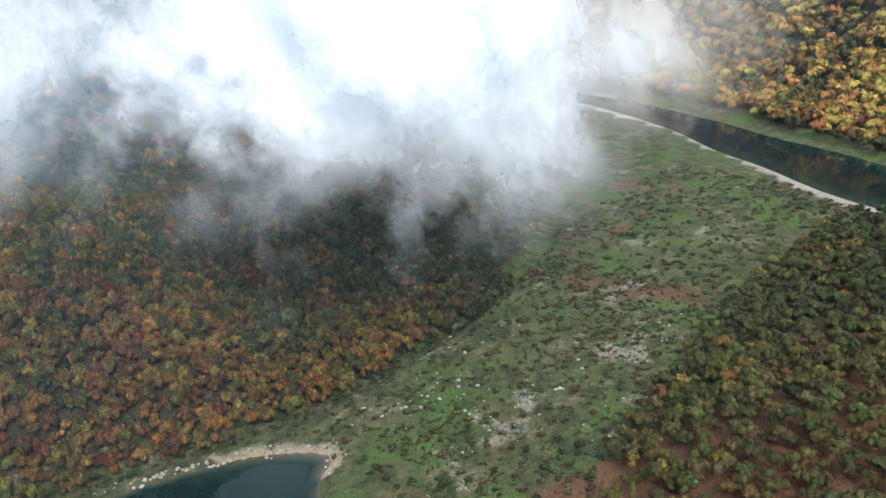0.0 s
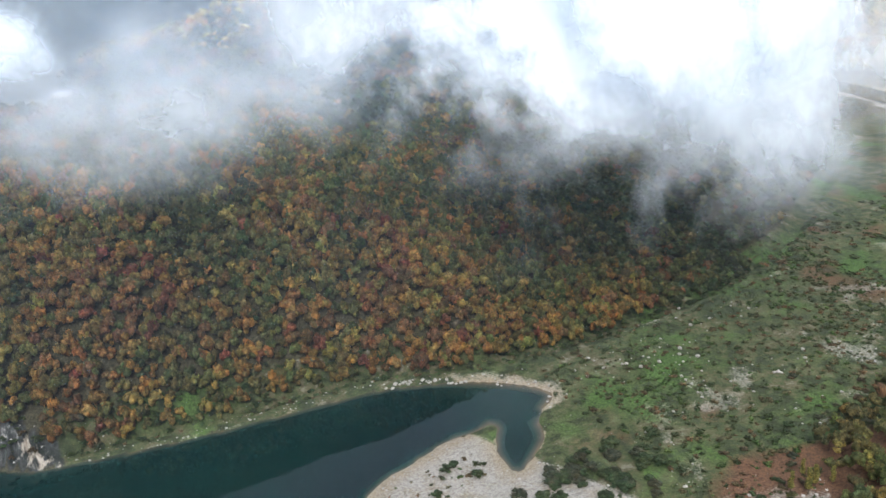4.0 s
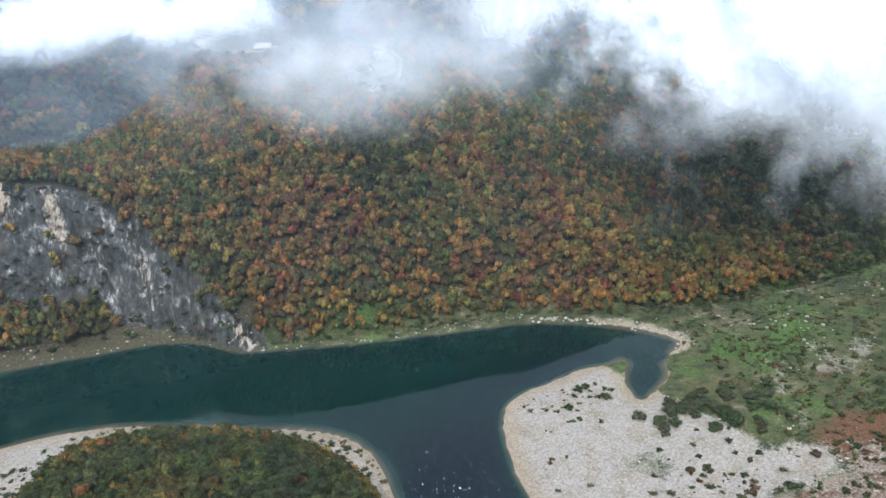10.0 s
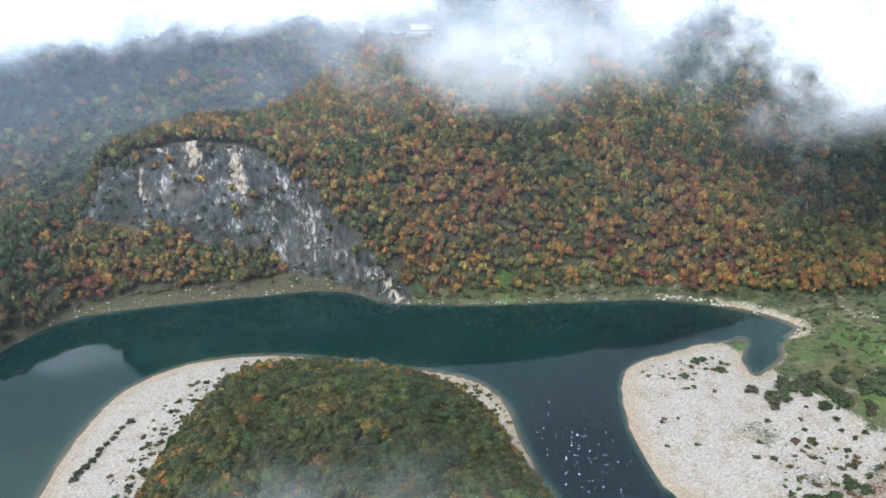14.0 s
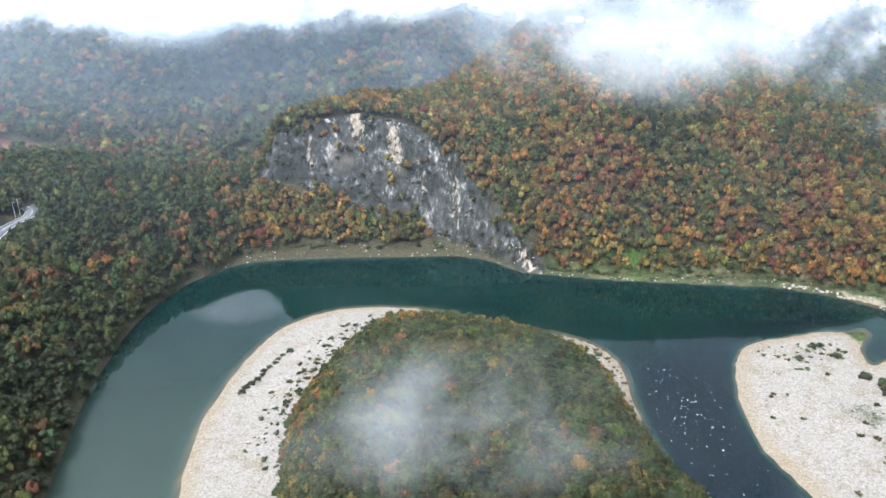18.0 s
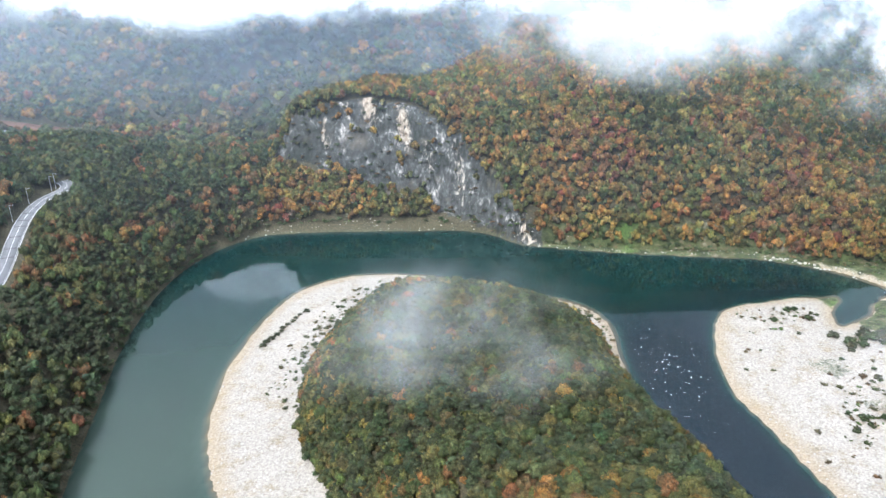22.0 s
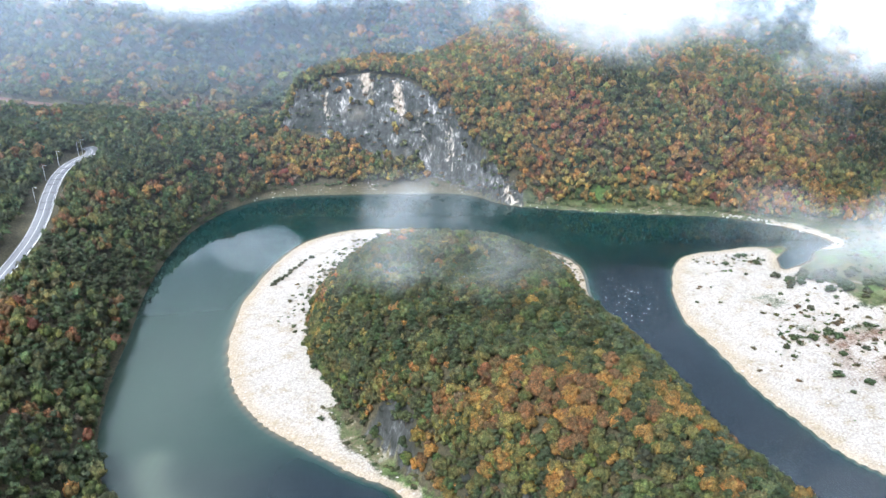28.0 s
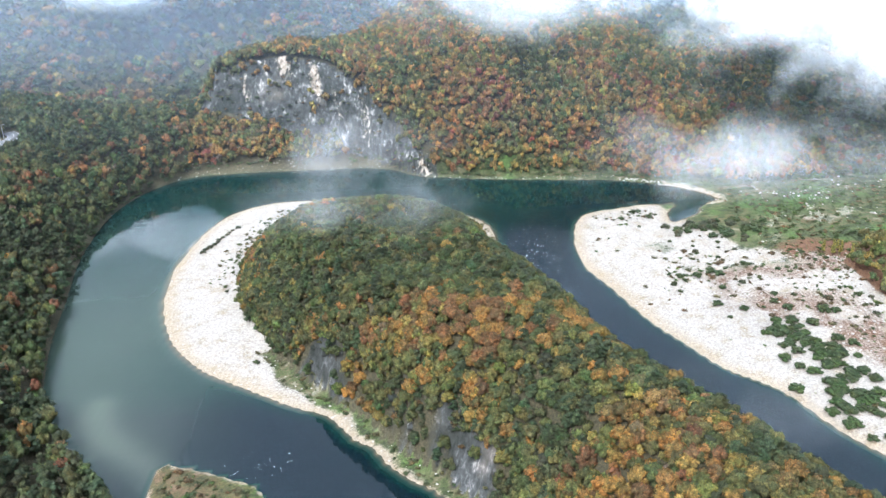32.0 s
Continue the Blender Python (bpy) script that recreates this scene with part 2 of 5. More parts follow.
def cloud_material(name, dens, scale, tone):
    """Vapour: white, let through where the stored density and the turbulence are thin."""
    m = bpy.data.materials.new(name)
    m.use_nodes = True
    n, l = m.node_tree.nodes, m.node_tree.links
    n.remove(n["Principled BSDF"])
    p = position(n)
    big = noise_node(n, l, scale, 9, 0.62, p, 0.15)
    e = attribute(n, "vapour")
    k = math_node(n, l, "ADD", math_node(n, l, "MULTIPLY", e.outputs["Fac"], 1.15), math_node(n, l, "MULTIPLY", math_node(n, l, "SUBTRACT", big.outputs[0], 0.5), 5.2))
    k = math_node(n, l, "SUBTRACT", k, 0.40)
    k = math_node(n, l, "MULTIPLY", math_node(n, l, "MAXIMUM", k, 0.0), math_node(n, l, "MULTIPLY", e.outputs["Fac"], e.outputs["Fac"]))
    k = math_node(n, l, "MULTIPLY", k, dens, True)
    di, tl, mx = n.new("ShaderNodeBsdfDiffuse"), n.new("ShaderNodeBsdfTranslucent"), n.new("ShaderNodeMixShader")
    di.inputs[0].default_value = tl.inputs[0].default_value = (*tone, 1)
    mx.inputs[0].default_value = 0.3
    l.new(di.outputs[0], mx.inputs[1])
    l.new(tl.outputs[0], mx.inputs[2])
    tp, out = n.new("ShaderNodeBsdfTransparent"), n.new("ShaderNodeMixShader")
    l.new(k, out.inputs[0])
    l.new(tp.outputs[0], out.inputs[1])
    l.new(mx.outputs[0], out.inputs[2])
    l.new(out.outputs[0], n["Material Output"].inputs[0])
    return m


def haze_material():
    """Distance haze painted on sheets: a faint blue grey veil as thick as the stored value, a little uneven."""
    m = bpy.data.materials.new("valley_haze")
    m.use_nodes = True
    n, l = m.node_tree.nodes, m.node_tree.links
    n.remove(n["Principled BSDF"])
    e = attribute(n, "vapour")
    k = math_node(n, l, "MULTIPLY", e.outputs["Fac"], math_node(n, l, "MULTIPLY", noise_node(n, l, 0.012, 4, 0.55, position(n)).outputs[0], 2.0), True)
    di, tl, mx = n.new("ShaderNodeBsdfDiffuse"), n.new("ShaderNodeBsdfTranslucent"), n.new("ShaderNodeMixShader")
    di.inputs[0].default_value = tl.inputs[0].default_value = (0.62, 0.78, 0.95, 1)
    mx.inputs[0].default_value = 0.5
    l.new(di.outputs[0], mx.inputs[1])
    l.new(tl.outputs[0], mx.inputs[2])
    tp, out = n.new("ShaderNodeBsdfTransparent"), n.new("ShaderNodeMixShader")
    l.new(k, out.inputs[0])
    l.new(tp.outputs[0], out.inputs[1])
    l.new(mx.outputs[0], out.inputs[2])
    l.new(out.outputs[0], n["Material Output"].inputs[0])
    return m


GROUND, WATER, LEAF = ground_material(), water_material(), leaf_material()
BARK = plain("bark", (0.09, 0.07, 0.05), 0.95, 6.0, 0.4)
LIME = plain("limestone", (0.30, 0.28, 0.245), 0.9, 2.0, 0.35)
ASPHALT = plain("asphalt", (0.125, 0.127, 0.13), 0.9, 2.0, 0.15)
PAINT = plain("road_paint", (0.55, 0.55, 0.53), 0.7, 3.0, 0.15)
STEEL = plain("galvanised_steel", (0.55, 0.56, 0.57), 0.45, 4.0, 0.1, 0.6)
WALL = plain("house_wall", (0.62, 0.58, 0.52), 0.85, 1.0, 0.15)
TILE = plain("roof_red", (0.30, 0.10, 0.06), 0.8, 1.5, 0.25)
BLUE = plain("roof_blue", (0.08, 0.25, 0.45), 0.5, 1.0, 0.15)
GREY = plain("roof_grey", (0.32, 0.33, 0.35), 0.6, 1.0, 0.2)
GLASS = plain("dark_pane", (0.03, 0.04, 0.05), 0.15, 1.0, 0.1)
FOAM = plain("white_water", (0.80, 0.82, 0.82), 0.6, 3.0, 0.1)
CONCRETE = plain("concrete", (0.34, 0.34, 0.33), 0.85, 1.5, 0.15)
CROP = plain("dry_crop", (0.13, 0.07, 0.045), 0.95, 0.8, 0.25)

# ---------------------------------------------------------------- plan of the valley
# The river's outer bank from the south-west round the bend to the south-east, and the wooded tongue inside it.
BANK = [(-5, -150), (-25, -60), (-45, 0), (-62, 45), (-80, 74), (-93, 92), (-104, 106), (-116, 128), (-122, 146), (-128, 170), (-134, 204),
        (-141, 240), (-144, 277), (-143, 305), (-136, 331), (-125, 349), (-111, 360), (-90, 363), (-60, 364), (-30, 364), (-12, 364), (4, 358),
        (16, 347), (28, 342), (45, 338), (70, 333), (98, 329), (126, 325), (146, 317), (160, 308), (170, 297), (173, 289), (166, 284)]
BAR = [(160, 278), (156, 270), (146, 263), (140, 261), (141, 271), (144, 277), (148, 283), (147, 287), (142, 285), (132, 286), (118, 282), (106, 279),
       (97, 272), (91, 258), (87, 236), (87, 212), (93, 192), (101, 162), (108, 146), (117, 126), (127, 115), (133, 106), (141, 84), (155, 62),
       (172, 30), (195, -20), (225, -150)]
TONGUE = [(180, -150), (155, -20), (135, 30), (118, 55), (104, 75), (91, 97), (84, 118), (76, 145), (67, 172), (59, 195), (54, 218), (52, 238), (52, 254),
          (50, 266), (44, 277), (33, 285), (19, 291), (-5, 302), (-23, 309), (-42, 312), (-60, 310), (-74, 302), (-83, 291), (-90, 269), (-93, 250),
          (-95, 228), (-92, 195), (-84, 168), (-75, 152), (-64, 139), (-51, 129), (-40, 121), (-30, 114), (-19, 108), (-10, 95), (-4, 90), (1, 81),
          (8, 73), (16, 66), (30, 40), (40, -20), (55, -150)]
FOOT = [(160, -150), (140, -20), (118, 28), (105, 53), (93, 77), (83, 98), (79, 120), (71, 146), (62, 173), (54, 196), (49, 220), (46, 240), (40, 258),
        (24, 278), (0, 291), (-28, 298), (-47, 279), (-57, 251), (-62, 227), (-62, 201), (-56, 175), (-47, 159), (-41, 147), (-30, 132), (-18, 118),
        (-6, 104), (6, 86), (20, 70), (38, 40), (48, -20), (65, -150)]
ISLET = [(-67, 87), (-60, 86), (-46, 80), (-34, 71), (-26, 40), (-50, 10), (-66, 50), (-68, 74)]
FAR_RIVER = [(660, 800), (652, 640), (622, 495), (575, 390), (540, 335), (518, 290), (486, 235), (468, 160), (465, 50)]


def smooth(points, closed=False, steps=4):
    """A curve through the points."""
    p = np.array(points, float)
    out = []
    n = len(p)
    for i in range(n if closed else n - 1):
        a, b, c, d = (p[j % n] if closed else p[min(max(j, 0), n - 1)] for j in (i - 1, i, i + 1, i + 2))
        for k in range(steps):
            t = k / steps
            out.append(0.5 * (2 * b + (c - a) * t + (2 * a - 5 * b + 4 * c - d) * t**2 + (3 * b - a - 3 * c + d) * t**3))
    if not closed:
        out.append(p[-1])
    return np.array(out)


def inside(poly, x, y):
    hit = np.zeros(x.shape, bool)
    for (x1, y1), (x2, y2) in zip(poly, np.roll(poly, -1, 0)):
        if y1 != y2:
            hit ^= ((y1 > y) != (y2 > y)) & (x < (x2 - x1) * (y - y1) / (y2 - y1) + x1)
    return hit


def dist(line, x, y, closed=False):
    d = np.full(x.shape, 1e9)
    ends = np.roll(line, -1, 0) if closed else line[1:]
    for (x1, y1), (x2, y2) in zip(line, ends):
        dx, dy = x2 - x1, y2 - y1
        t = np.clip(((x - x1) * dx + (y - y1) * dy) / (dx * dx + dy * dy + 1e-9), 0, 1)
        d = np.minimum(d, (x - x1 - t * dx) ** 2 + (y - y1 - t * dy) ** 2)
    return np.sqrt(d)


def ease(v, a, b):
    t = np.clip((v - a) / (b - a), 0, 1)
    return t * t * (3 - 2 * t)


def fbm(x, y, size, octaves=4, seed=0):
    """Soft value noise, about -1 to 1."""
    total, amp, norm = np.zeros(x.shape), 1.0, 0.0
    for o in range(octaves):
        u, v = x / size + 17.3 * seed + 5.1 * o, y / size - 9.7 * seed + 3.3 * o
        iu, iv = np.floor(u), np.floor(v)
        fu, fv = u - iu, v - iv
        fu, fv = fu * fu * (3 - 2 * fu), fv * fv * (3 - 2 * fv)
        def h(a, b):
            s = np.sin(a * 127.1 + b * 311.7 + seed * 74.7) * 43758.5453
            return (s - np.floor(s)) * 2 - 1
        total += amp * ((h(iu, iv) * (1 - fu) + h(iu + 1, iv) * fu) * (1 - fv) + (h(iu, iv + 1) * (1 - fu) + h(iu + 1, iv + 1) * fu) * fv)
        norm += amp
        amp, size = amp * 0.5, size * 0.5
    return total / norm


bank_line, bar_line = smooth(BANK), smooth(BAR)
outer = np.vstack([bank_line, bar_line])
tongue, foot, islet = smooth(TONGUE), smooth(FOOT), smooth(ISLET, True)
river2 = smooth(FAR_RIVER)
ROAD = smooth([(-181, 150), (-184, 200), (-189, 240), (-196, 268), (-205, 294), (-211, 315), (-213, 330), (-212, 341), (-208, 350), (-209, 357), (-214, 362)], steps=6)


FIELD = smooth([(-400, 590), (-370, 575), (-340, 564), (-300, 548)])


def field(x, y):
    """Height of the ground and what covers it, for arrays of x and y."""
    d_bank, d_bar, d_ton = dist(bank_line, x, y), dist(bar_line, x, y), dist(tongue, x, y)
    in_outer, in_ton, in_isl = inside(outer, x, y), inside(tongue, x, y), inside(islet, x, y)
    water = in_outer & ~in_ton & ~in_isl
    d_shore = np.minimum(np.minimum(d_bank, d_bar), np.minimum(d_ton, dist(islet, x, y, True)))
    rough = fbm(x, y, 22, 4, 1)
    # valley floor and gravel
    low = 0.15 + 3.4 * (1 - np.exp(-d_shore / 26)) + 0.35 * rough * ease(d_shore, 2, 20)
    h = low.copy()
    # the tongue
    in_foot = inside(foot, x, y)
    d_foot = dist(foot, x, y)
    top = np.interp(y, [40, 100, 160, 210, 250, 280, 300], [39, 37, 33, 26, 15, 4, 0])
    west = ease(x, 45, 10) * ease(y, 142, 122)
    width = 34 - 8 * west
    hill = top * np.sin(np.pi / 2 * np.clip(d_foot / width, 0, 1)) + 2.0 * rough * ease(d_foot, 3, 20)
    scarp = (10.0 + 3.0 * fbm(x, y, 18, 3, 32)) * west * ease(d_foot + 1.6 * fbm(x, y, 7, 3, 34), 0.5, 8.0)
    hill = scarp + hill * (1 - scarp / 40)
    h = np.where(in_foot, low + (np.maximum(low, 2.5 + hill) - low) * ease(d_foot, -0.5, 4.5), h)
    h = np.where(in_ton & ~in_foot, np.minimum(low, 0.2 + 0.14 * d_ton + 0.3 * rough), h)
    # land beyond the outer bank: north slope, cliff, west slope
    out = ~in_outer & (d_bank < d_bar + 400)
    yb = np.interp(x, [-144, -125, -111, -90, -30, -12, 4, 16, 28, 70, 126, 150, 170, 210, 270, 340, 430, 520], [330, 349, 360, 363, 364, 364, 358, 347, 342, 333, 328, 318, 312, 306, 308, 330, 380, 440])
    dn = y - yb
    slope = np.interp(x, [28, 60, 95, 130, 150, 168, 186, 300, 420], [1.7, 1.65, 1.6, 1.4, 1.1, 0.75, 0.48, 0.42, 0.30])
    crest = np.interp(x, [28, 60, 95, 165, 260, 400, 520], [74, 68, 66, 58, 52, 38, 10])
    north = crest * (1 - np.exp(-np.maximum(dn - 6, 0) * slope / crest * 1.25)) + 0.1 * np.clip(dn, 0, 8)
    north += 3.5 * rough * ease(dn, 10, 50) + 5 * fbm(x, y, 70, 3, 4) * ease(dn, 40, 120)
    north *= 1 - ease(y, 540, 800) * 0.95
    d0 = np.interp(x, [-112, -105, -85, -60, -37, -15, 10, 24, 30], [40, 34, 30, 24, 15, 9, 2, 0, 0])
    zt = np.interp(x, [-112, -105, -85, -60, -37, -15, 10, 24, 30], [36, 31, 26, 19, 11, 6, 1.5, 0.3, 0.3])
    ct = np.interp(x, [-112, -105, -85, -60, -37, -15, 0, 10, 20, 30], [43, 50, 56, 59, 55.5, 44, 30, 18, 11, 3])
    lean = 0.42 * (ct - zt) + 1.0
    crag = 3.0 * fbm(x, y * 0.3, 14, 4, 7) + 1.6 * fbm(x, y, 5, 3, 8)
    dc = np.clip((dn + crag * ease(dn, d0 - 2, d0 + 3) - d0) / lean, 0, 1)
    cliff = np.where(dn < d0, zt * np.clip(dn / np.maximum(d0, 1), 0, 1) ** 1.15, zt + (ct - zt) * dc)
    brow = np.interp(x, [-116, -105, -85, -60, -37, -22, -8, 6, 28], [44, 52, 58, 61, 58, 59, 63, 67, 74])
    over = np.maximum(dn - d0 - lean, 0) * np.interp(x, [-60, -37, -15, 28], [0.2, 0.3, 0.9, 1.6])
    rise = np.maximum(brow - ct, 0.5)
    cliff = cliff + rise * (1 - np.exp(-over / rise)) + 0.6 * rough * ease(dn, 3, 10)
    back = np.interp(x, [-230, -170, -105, -60, -25, 0, 40], [430, 390, 410, 424, 440, 480, 560])
    cliff -= np.maximum(y - back, 0) * 0.42
    d_w = d_bank
    westland = np.interp(d_w, [0, 2.5, 10, 20, 30, 55, 75, 120, 220], [0.2, 2.2, 9, 15.5, 19.5, 25, 27, 44, 70]) + 2.2 * rough * ease(d_w, 4, 30)
    westland -= ease(y, 330, 395) * np.clip(westland - 30, 0, 60)
    westland -= np.maximum(y - back, 0) * 0.32
    a, b = ease(x, 20, 34), ease(x, -122, -100)
    land = a * north + (1 - a) * (b * cliff + (1 - b) * westland)
    land = np.maximum(land, 0.6 + 0.02 * np.clip(y - 400, 0, 200) + 0.5 * rough)
    # low flood plain east of the bay
    plain_east = 1.2 + 3.5 * ease(x, 150, 240) + 0.9 * rough + 0.6 * fbm(x, y, 9, 3, 3)
    is_north = (y > yb) | (x < -60) | ((d_bank < d_bar) & (x < 60))
    h = np.where(~in_outer, np.where(is_north, land, np.minimum(low, 1.0 + plain_east)), h)
    # wooded rise in the east
    se = inside(np.array([(196, 200), (212, 219), (238, 225), (275, 229), (340, 236), (420, 236), (440, 150), (470, -150), (250, -150), (215, 60), (195, 140)]), x, y) & ~in_outer
    d_se = dist(np.array([(170, -100), (195, 140), (196, 200), (212, 219), (238, 225), (275, 229), (340, 236), (420, 236)]), x, y)
    h = np.where(se, h + 0.26 * d_se, h)
    # second reach of the river, far east
    d2 = dist(river2, x, y)
    h = np.where((d2 < 60) & (x > 300), np.minimum(h, -2 + 0.14 * np.maximum(d2 + 14 - np.interp(y, [225, 300, 400, 500], [28, 24, 16, 13]), 0)), h)
    # far hills
    east_hill = np.where(x > 380, ease(d2, 45, 400) * 210 * ease(x - y * 0.25, 330, 470), 0)
    fw = 0.56 * np.maximum(y - 585 + 0.50 * np.clip(x + 340, -200, 400), 0) * ease(x, 60, -120) * (1 - 0.55 * ease(x, -560, -800))
    fw = np.where(fw > 190, 190 + (fw - 190) * 0.3, fw)
    mid = 75 * np.exp(-(((x - 420) / 200) ** 2 + ((y - 1130) / 190) ** 2))
    wall = 330 * ease(y, 1450 - 0.15 * x, 2100)
    west_far = 150 * ease(x, -420, -800)
    south = 110 * ease(y, -170, -700)
    ro = fbm(x, y, 160, 5, 11)
    far = np.maximum.reduce([east_hill, fw, mid, wall, west_far * ease(y, 700, 300), south])
    far = far * (1 + 0.28 * ro) + 8 * ro * ease(far, 5, 40)
    h = np.where(~in_outer & (far > 1), np.maximum(h, far), h)
    # road bench
    dr = dist(ROAD, x, y)
    rz = np.interp(y, [150, 250, 300, 362, 390, 440, 500], [20, 24, 26, 30, 29, 18, 4])
    h = np.where((dr < 9) & (x < -150), rz + (h - rz) * ease(dr, 4.2, 9), h)
    h = np.where(~water & (d_shore < 12), h * (1 - np.exp(-d_shore / 1.3)), h)
    h = np.where(water, -0.10 * d_shore - 3.0 * (1 - np.exp(-d_shore / 9)), h)
    info = dict(water=water, shore=d_shore, ton=in_ton, foot=in_foot, d_foot=d_foot, isl=in_isl, out=~in_outer, dn=dn, d0=d0, lean=lean, north=is_north,
                d_bank=d_bank, d_bar=d_bar, up=dc, se=se, d2=d2, road=dr, far=far, rough=rough, west=west, yb=yb)
    return h, info

# ---------------------------------------------------------------- ground and water
def axis(lo, a, b, hi, step, grow):
    """Even steps between a and b, widening beyond them."""
    mid = list(np.arange(a, b + 0.1, step))
    s, v, left = step, a, []
    while v > lo:
        s *= grow
        v -= s
        left.append(v)
    s, v, right = step, b, []
    while v < hi:
        s *= grow
        v += s
        right.append(v)
    return np.array(left[::-1] + mid + right)


def grid_mesh(name, xs, ys, z, keep=None):
    nx, ny = len(xs), len(ys)
    gx, gy = np.meshgrid(xs, ys)
    co = np.stack([gx, gy, z], -1).reshape(-1, 3)
    i = np.arange(nx * ny).reshape(ny, nx)
    quads = np.stack([i[:-1, :-1], i[:-1, 1:], i[1:, 1:], i[1:, :-1]], -1).reshape(-1, 4)
    if keep is not None:
        quads = quads[keep.reshape(-1)[quads].any(1)]
        used = np.unique(quads)
        remap = np.full(nx * ny, -1)
        remap[used] = np.arange(len(used))
        quads, co = remap[quads], co[used]
    else:
        used = None
    me = bpy.data.meshes.new(name)
    make_mesh(me, co, quads)
    me.polygons.foreach_set("use_smooth", np.ones(len(quads), bool))
    return me, used


def make_mesh(me, co, polys):
    co, polys = np.asarray(co, np.float32), np.asarray(polys, np.int32)
    k = polys.shape[1]
    me.vertices.add(len(co))
    me.vertices.foreach_set("co", co.ravel())
    me.loops.add(polys.size)
    me.loops.foreach_set("vertex_index", polys.ravel())
    me.polygons.add(len(polys))
    me.polygons.foreach_set("loop_start", np.arange(0, polys.size, k, dtype=np.int32))
    me.update(calc_edges=True)


def store(me, name, values, kind="FLOAT"):
    a = me.attributes.new(name, "FLOAT_COLOR" if kind == "COLOR" else "FLOAT", "POINT")
    a.data.foreach_set("color" if kind == "COLOR" else "value", np.ascontiguousarray(values, np.float32).ravel())


xs = axis(-4600, -250, 290, 4600, 2.5, 1.042)
ys = axis(-4600, 20, 470, 4600, 2.5, 1.042)
GX, GY = np.meshgrid(xs, ys)
GZ, INFO = field(GX, GY)


def covers(x, y, h, q):
    """Shares of gravel, grass and bare rock, and how damp the stones are."""
    r = q["rough"]
    gravel = np.zeros(x.shape)
    gravel = np.where(q["ton"] & ~q["foot"], 1.0, gravel)
    gravel = np.where(q["ton"] & ~q["foot"] & (y < 150), 1 - 0.85 * ease(q["d_foot"] + 5 * fbm(x, y, 9, 3, 30), 8, 2.5), gravel)
    gravel = np.where(q["ton"] & q["foot"], np.where(y < 150, 0.15, 0.9) * ease(q["d_foot"], 4, 0), gravel)
    low_e = q["out"] & ~q["north"]
    line = np.interp(x, [85, 120, 136, 149, 157, 180, 205, 240], [310, 306, 296, 262, 231, 216, 203, 186])
    gravel = np.where(low_e, ease(line - y + 11 * r + 7 * fbm(x, y, 7, 2, 22), -9, 12), gravel)
    sparse = ease(q["d_bar"] + 16 * fbm(x, y, 22, 3, 28), 18, 46) * ease(fbm(x, y, 15, 4, 29), -0.35, 0.25)
    gravel = np.where(low_e & (y < 250), gravel * (1 - 0.55 * sparse), gravel)
    patches = 0.50 * ease(fbm(x, y, 26, 4, 21) + 0.75 * fbm(x, y, 7, 3, 23), 0.0, 0.7)
    gravel = np.where(low_e, np.maximum(gravel, patches * ease(q["d_bar"], 10, 40)), gravel)
    gravel = np.where(q["out"] & q["north"] & (x < 60) & (y > 335), 0.24 * ease(q["d_bank"] + 3.0 * fbm(x, y, 9, 3, 26), 6, 1), gravel)
    gravel = np.where(q["out"] & q["north"] & (x >= 60) & (x < 190), 0.48 * ease(q["d_bank"] + 1.5 * fbm(x, y, 9, 3, 26), 3, 0.8), gravel)
    gravel = np.where((q["out"]) & (x > 150) & (x < 205) & (y > 280), np.maximum(gravel, 0.62 * ease(q["d_bank"] + 3 * fbm(x, y, 5, 2, 24), 9, 2)), gravel)
    gravel = np.where(q["isl"], 0.55 * ease(q["shore"] + 3 * fbm(x, y, 8, 3, 27), 2.5, 0.5), gravel)
    gravel = np.where(q["water"], np.where((q["d_bank"] < 8) & (x < 150), 0.15, 1.0), gravel)
    hw = np.interp(y, [225, 300, 400, 500], [30, 26, 18, 15])
    gravel = np.where((q["d2"] < 60) & (x > 300), 0.9 * ease(q["d2"] - hw + 9 * fbm(x, y, 40, 3, 5), 7, 2) * ease(x - 0.55 * y, 410, 330), gravel)
    gravel = np.where(q["se"], 0.0, gravel)
    grass = np.where(low_e, 1.0, 0.0)
    grass = np.where(q["isl"], 1.0, grass)
    grass = np.where(q["out"] & q["north"] & (x > 25), ease(q["dn"], 16, 8), grass)
    grass = np.where(q["ton"] & ~q["foot"] & (y < 150), ease(q["d_foot"], 9, 5) * 0.75, grass)
    on = q["out"] & q["north"] & (x > -114) & (x < 30) & (q["dn"] > q["d0"] - 1.5) & (q["dn"] < q["d0"] + q["lean"] + 2.5)
    rock = np.where(on, 0.95 + 0.5 * fbm(x, y, 15, 3, 78), 0.0)
    rock = np.where(q["foot"] & (q["west"] > 0.3) & (q["d_foot"] < 8), 0.62 + 0.8 * fbm(x, y, 16, 3, 31), rock)
    rock = np.where(q["out"] & (y > 1500), 0.5 + 0.8 * fbm(x, y, 120, 4, 33), rock)
    rock = np.where(q["out"] & (x > 560) & (q["far"] > 90), 0.25 + 0.9 * fbm(x, y, 70, 4, 35), rock)
    brown = 1.1 * ease(np.hypot((x - 208) / 42, (y - 208 + 0.25 * (x - 208)) / 17), 1.25, 0.4) + 0.62 * ease(fbm(x, y, 30, 3, 25), 0.05, 0.45)
    brown = brown + np.where(y < 250, 0.9 * ease(q["d_bar"], 15, 40) * ease(y, 215, 190), 0.0)
    brown = np.where(low_e, brown, np.where(q["isl"], 0.5, 0.0))
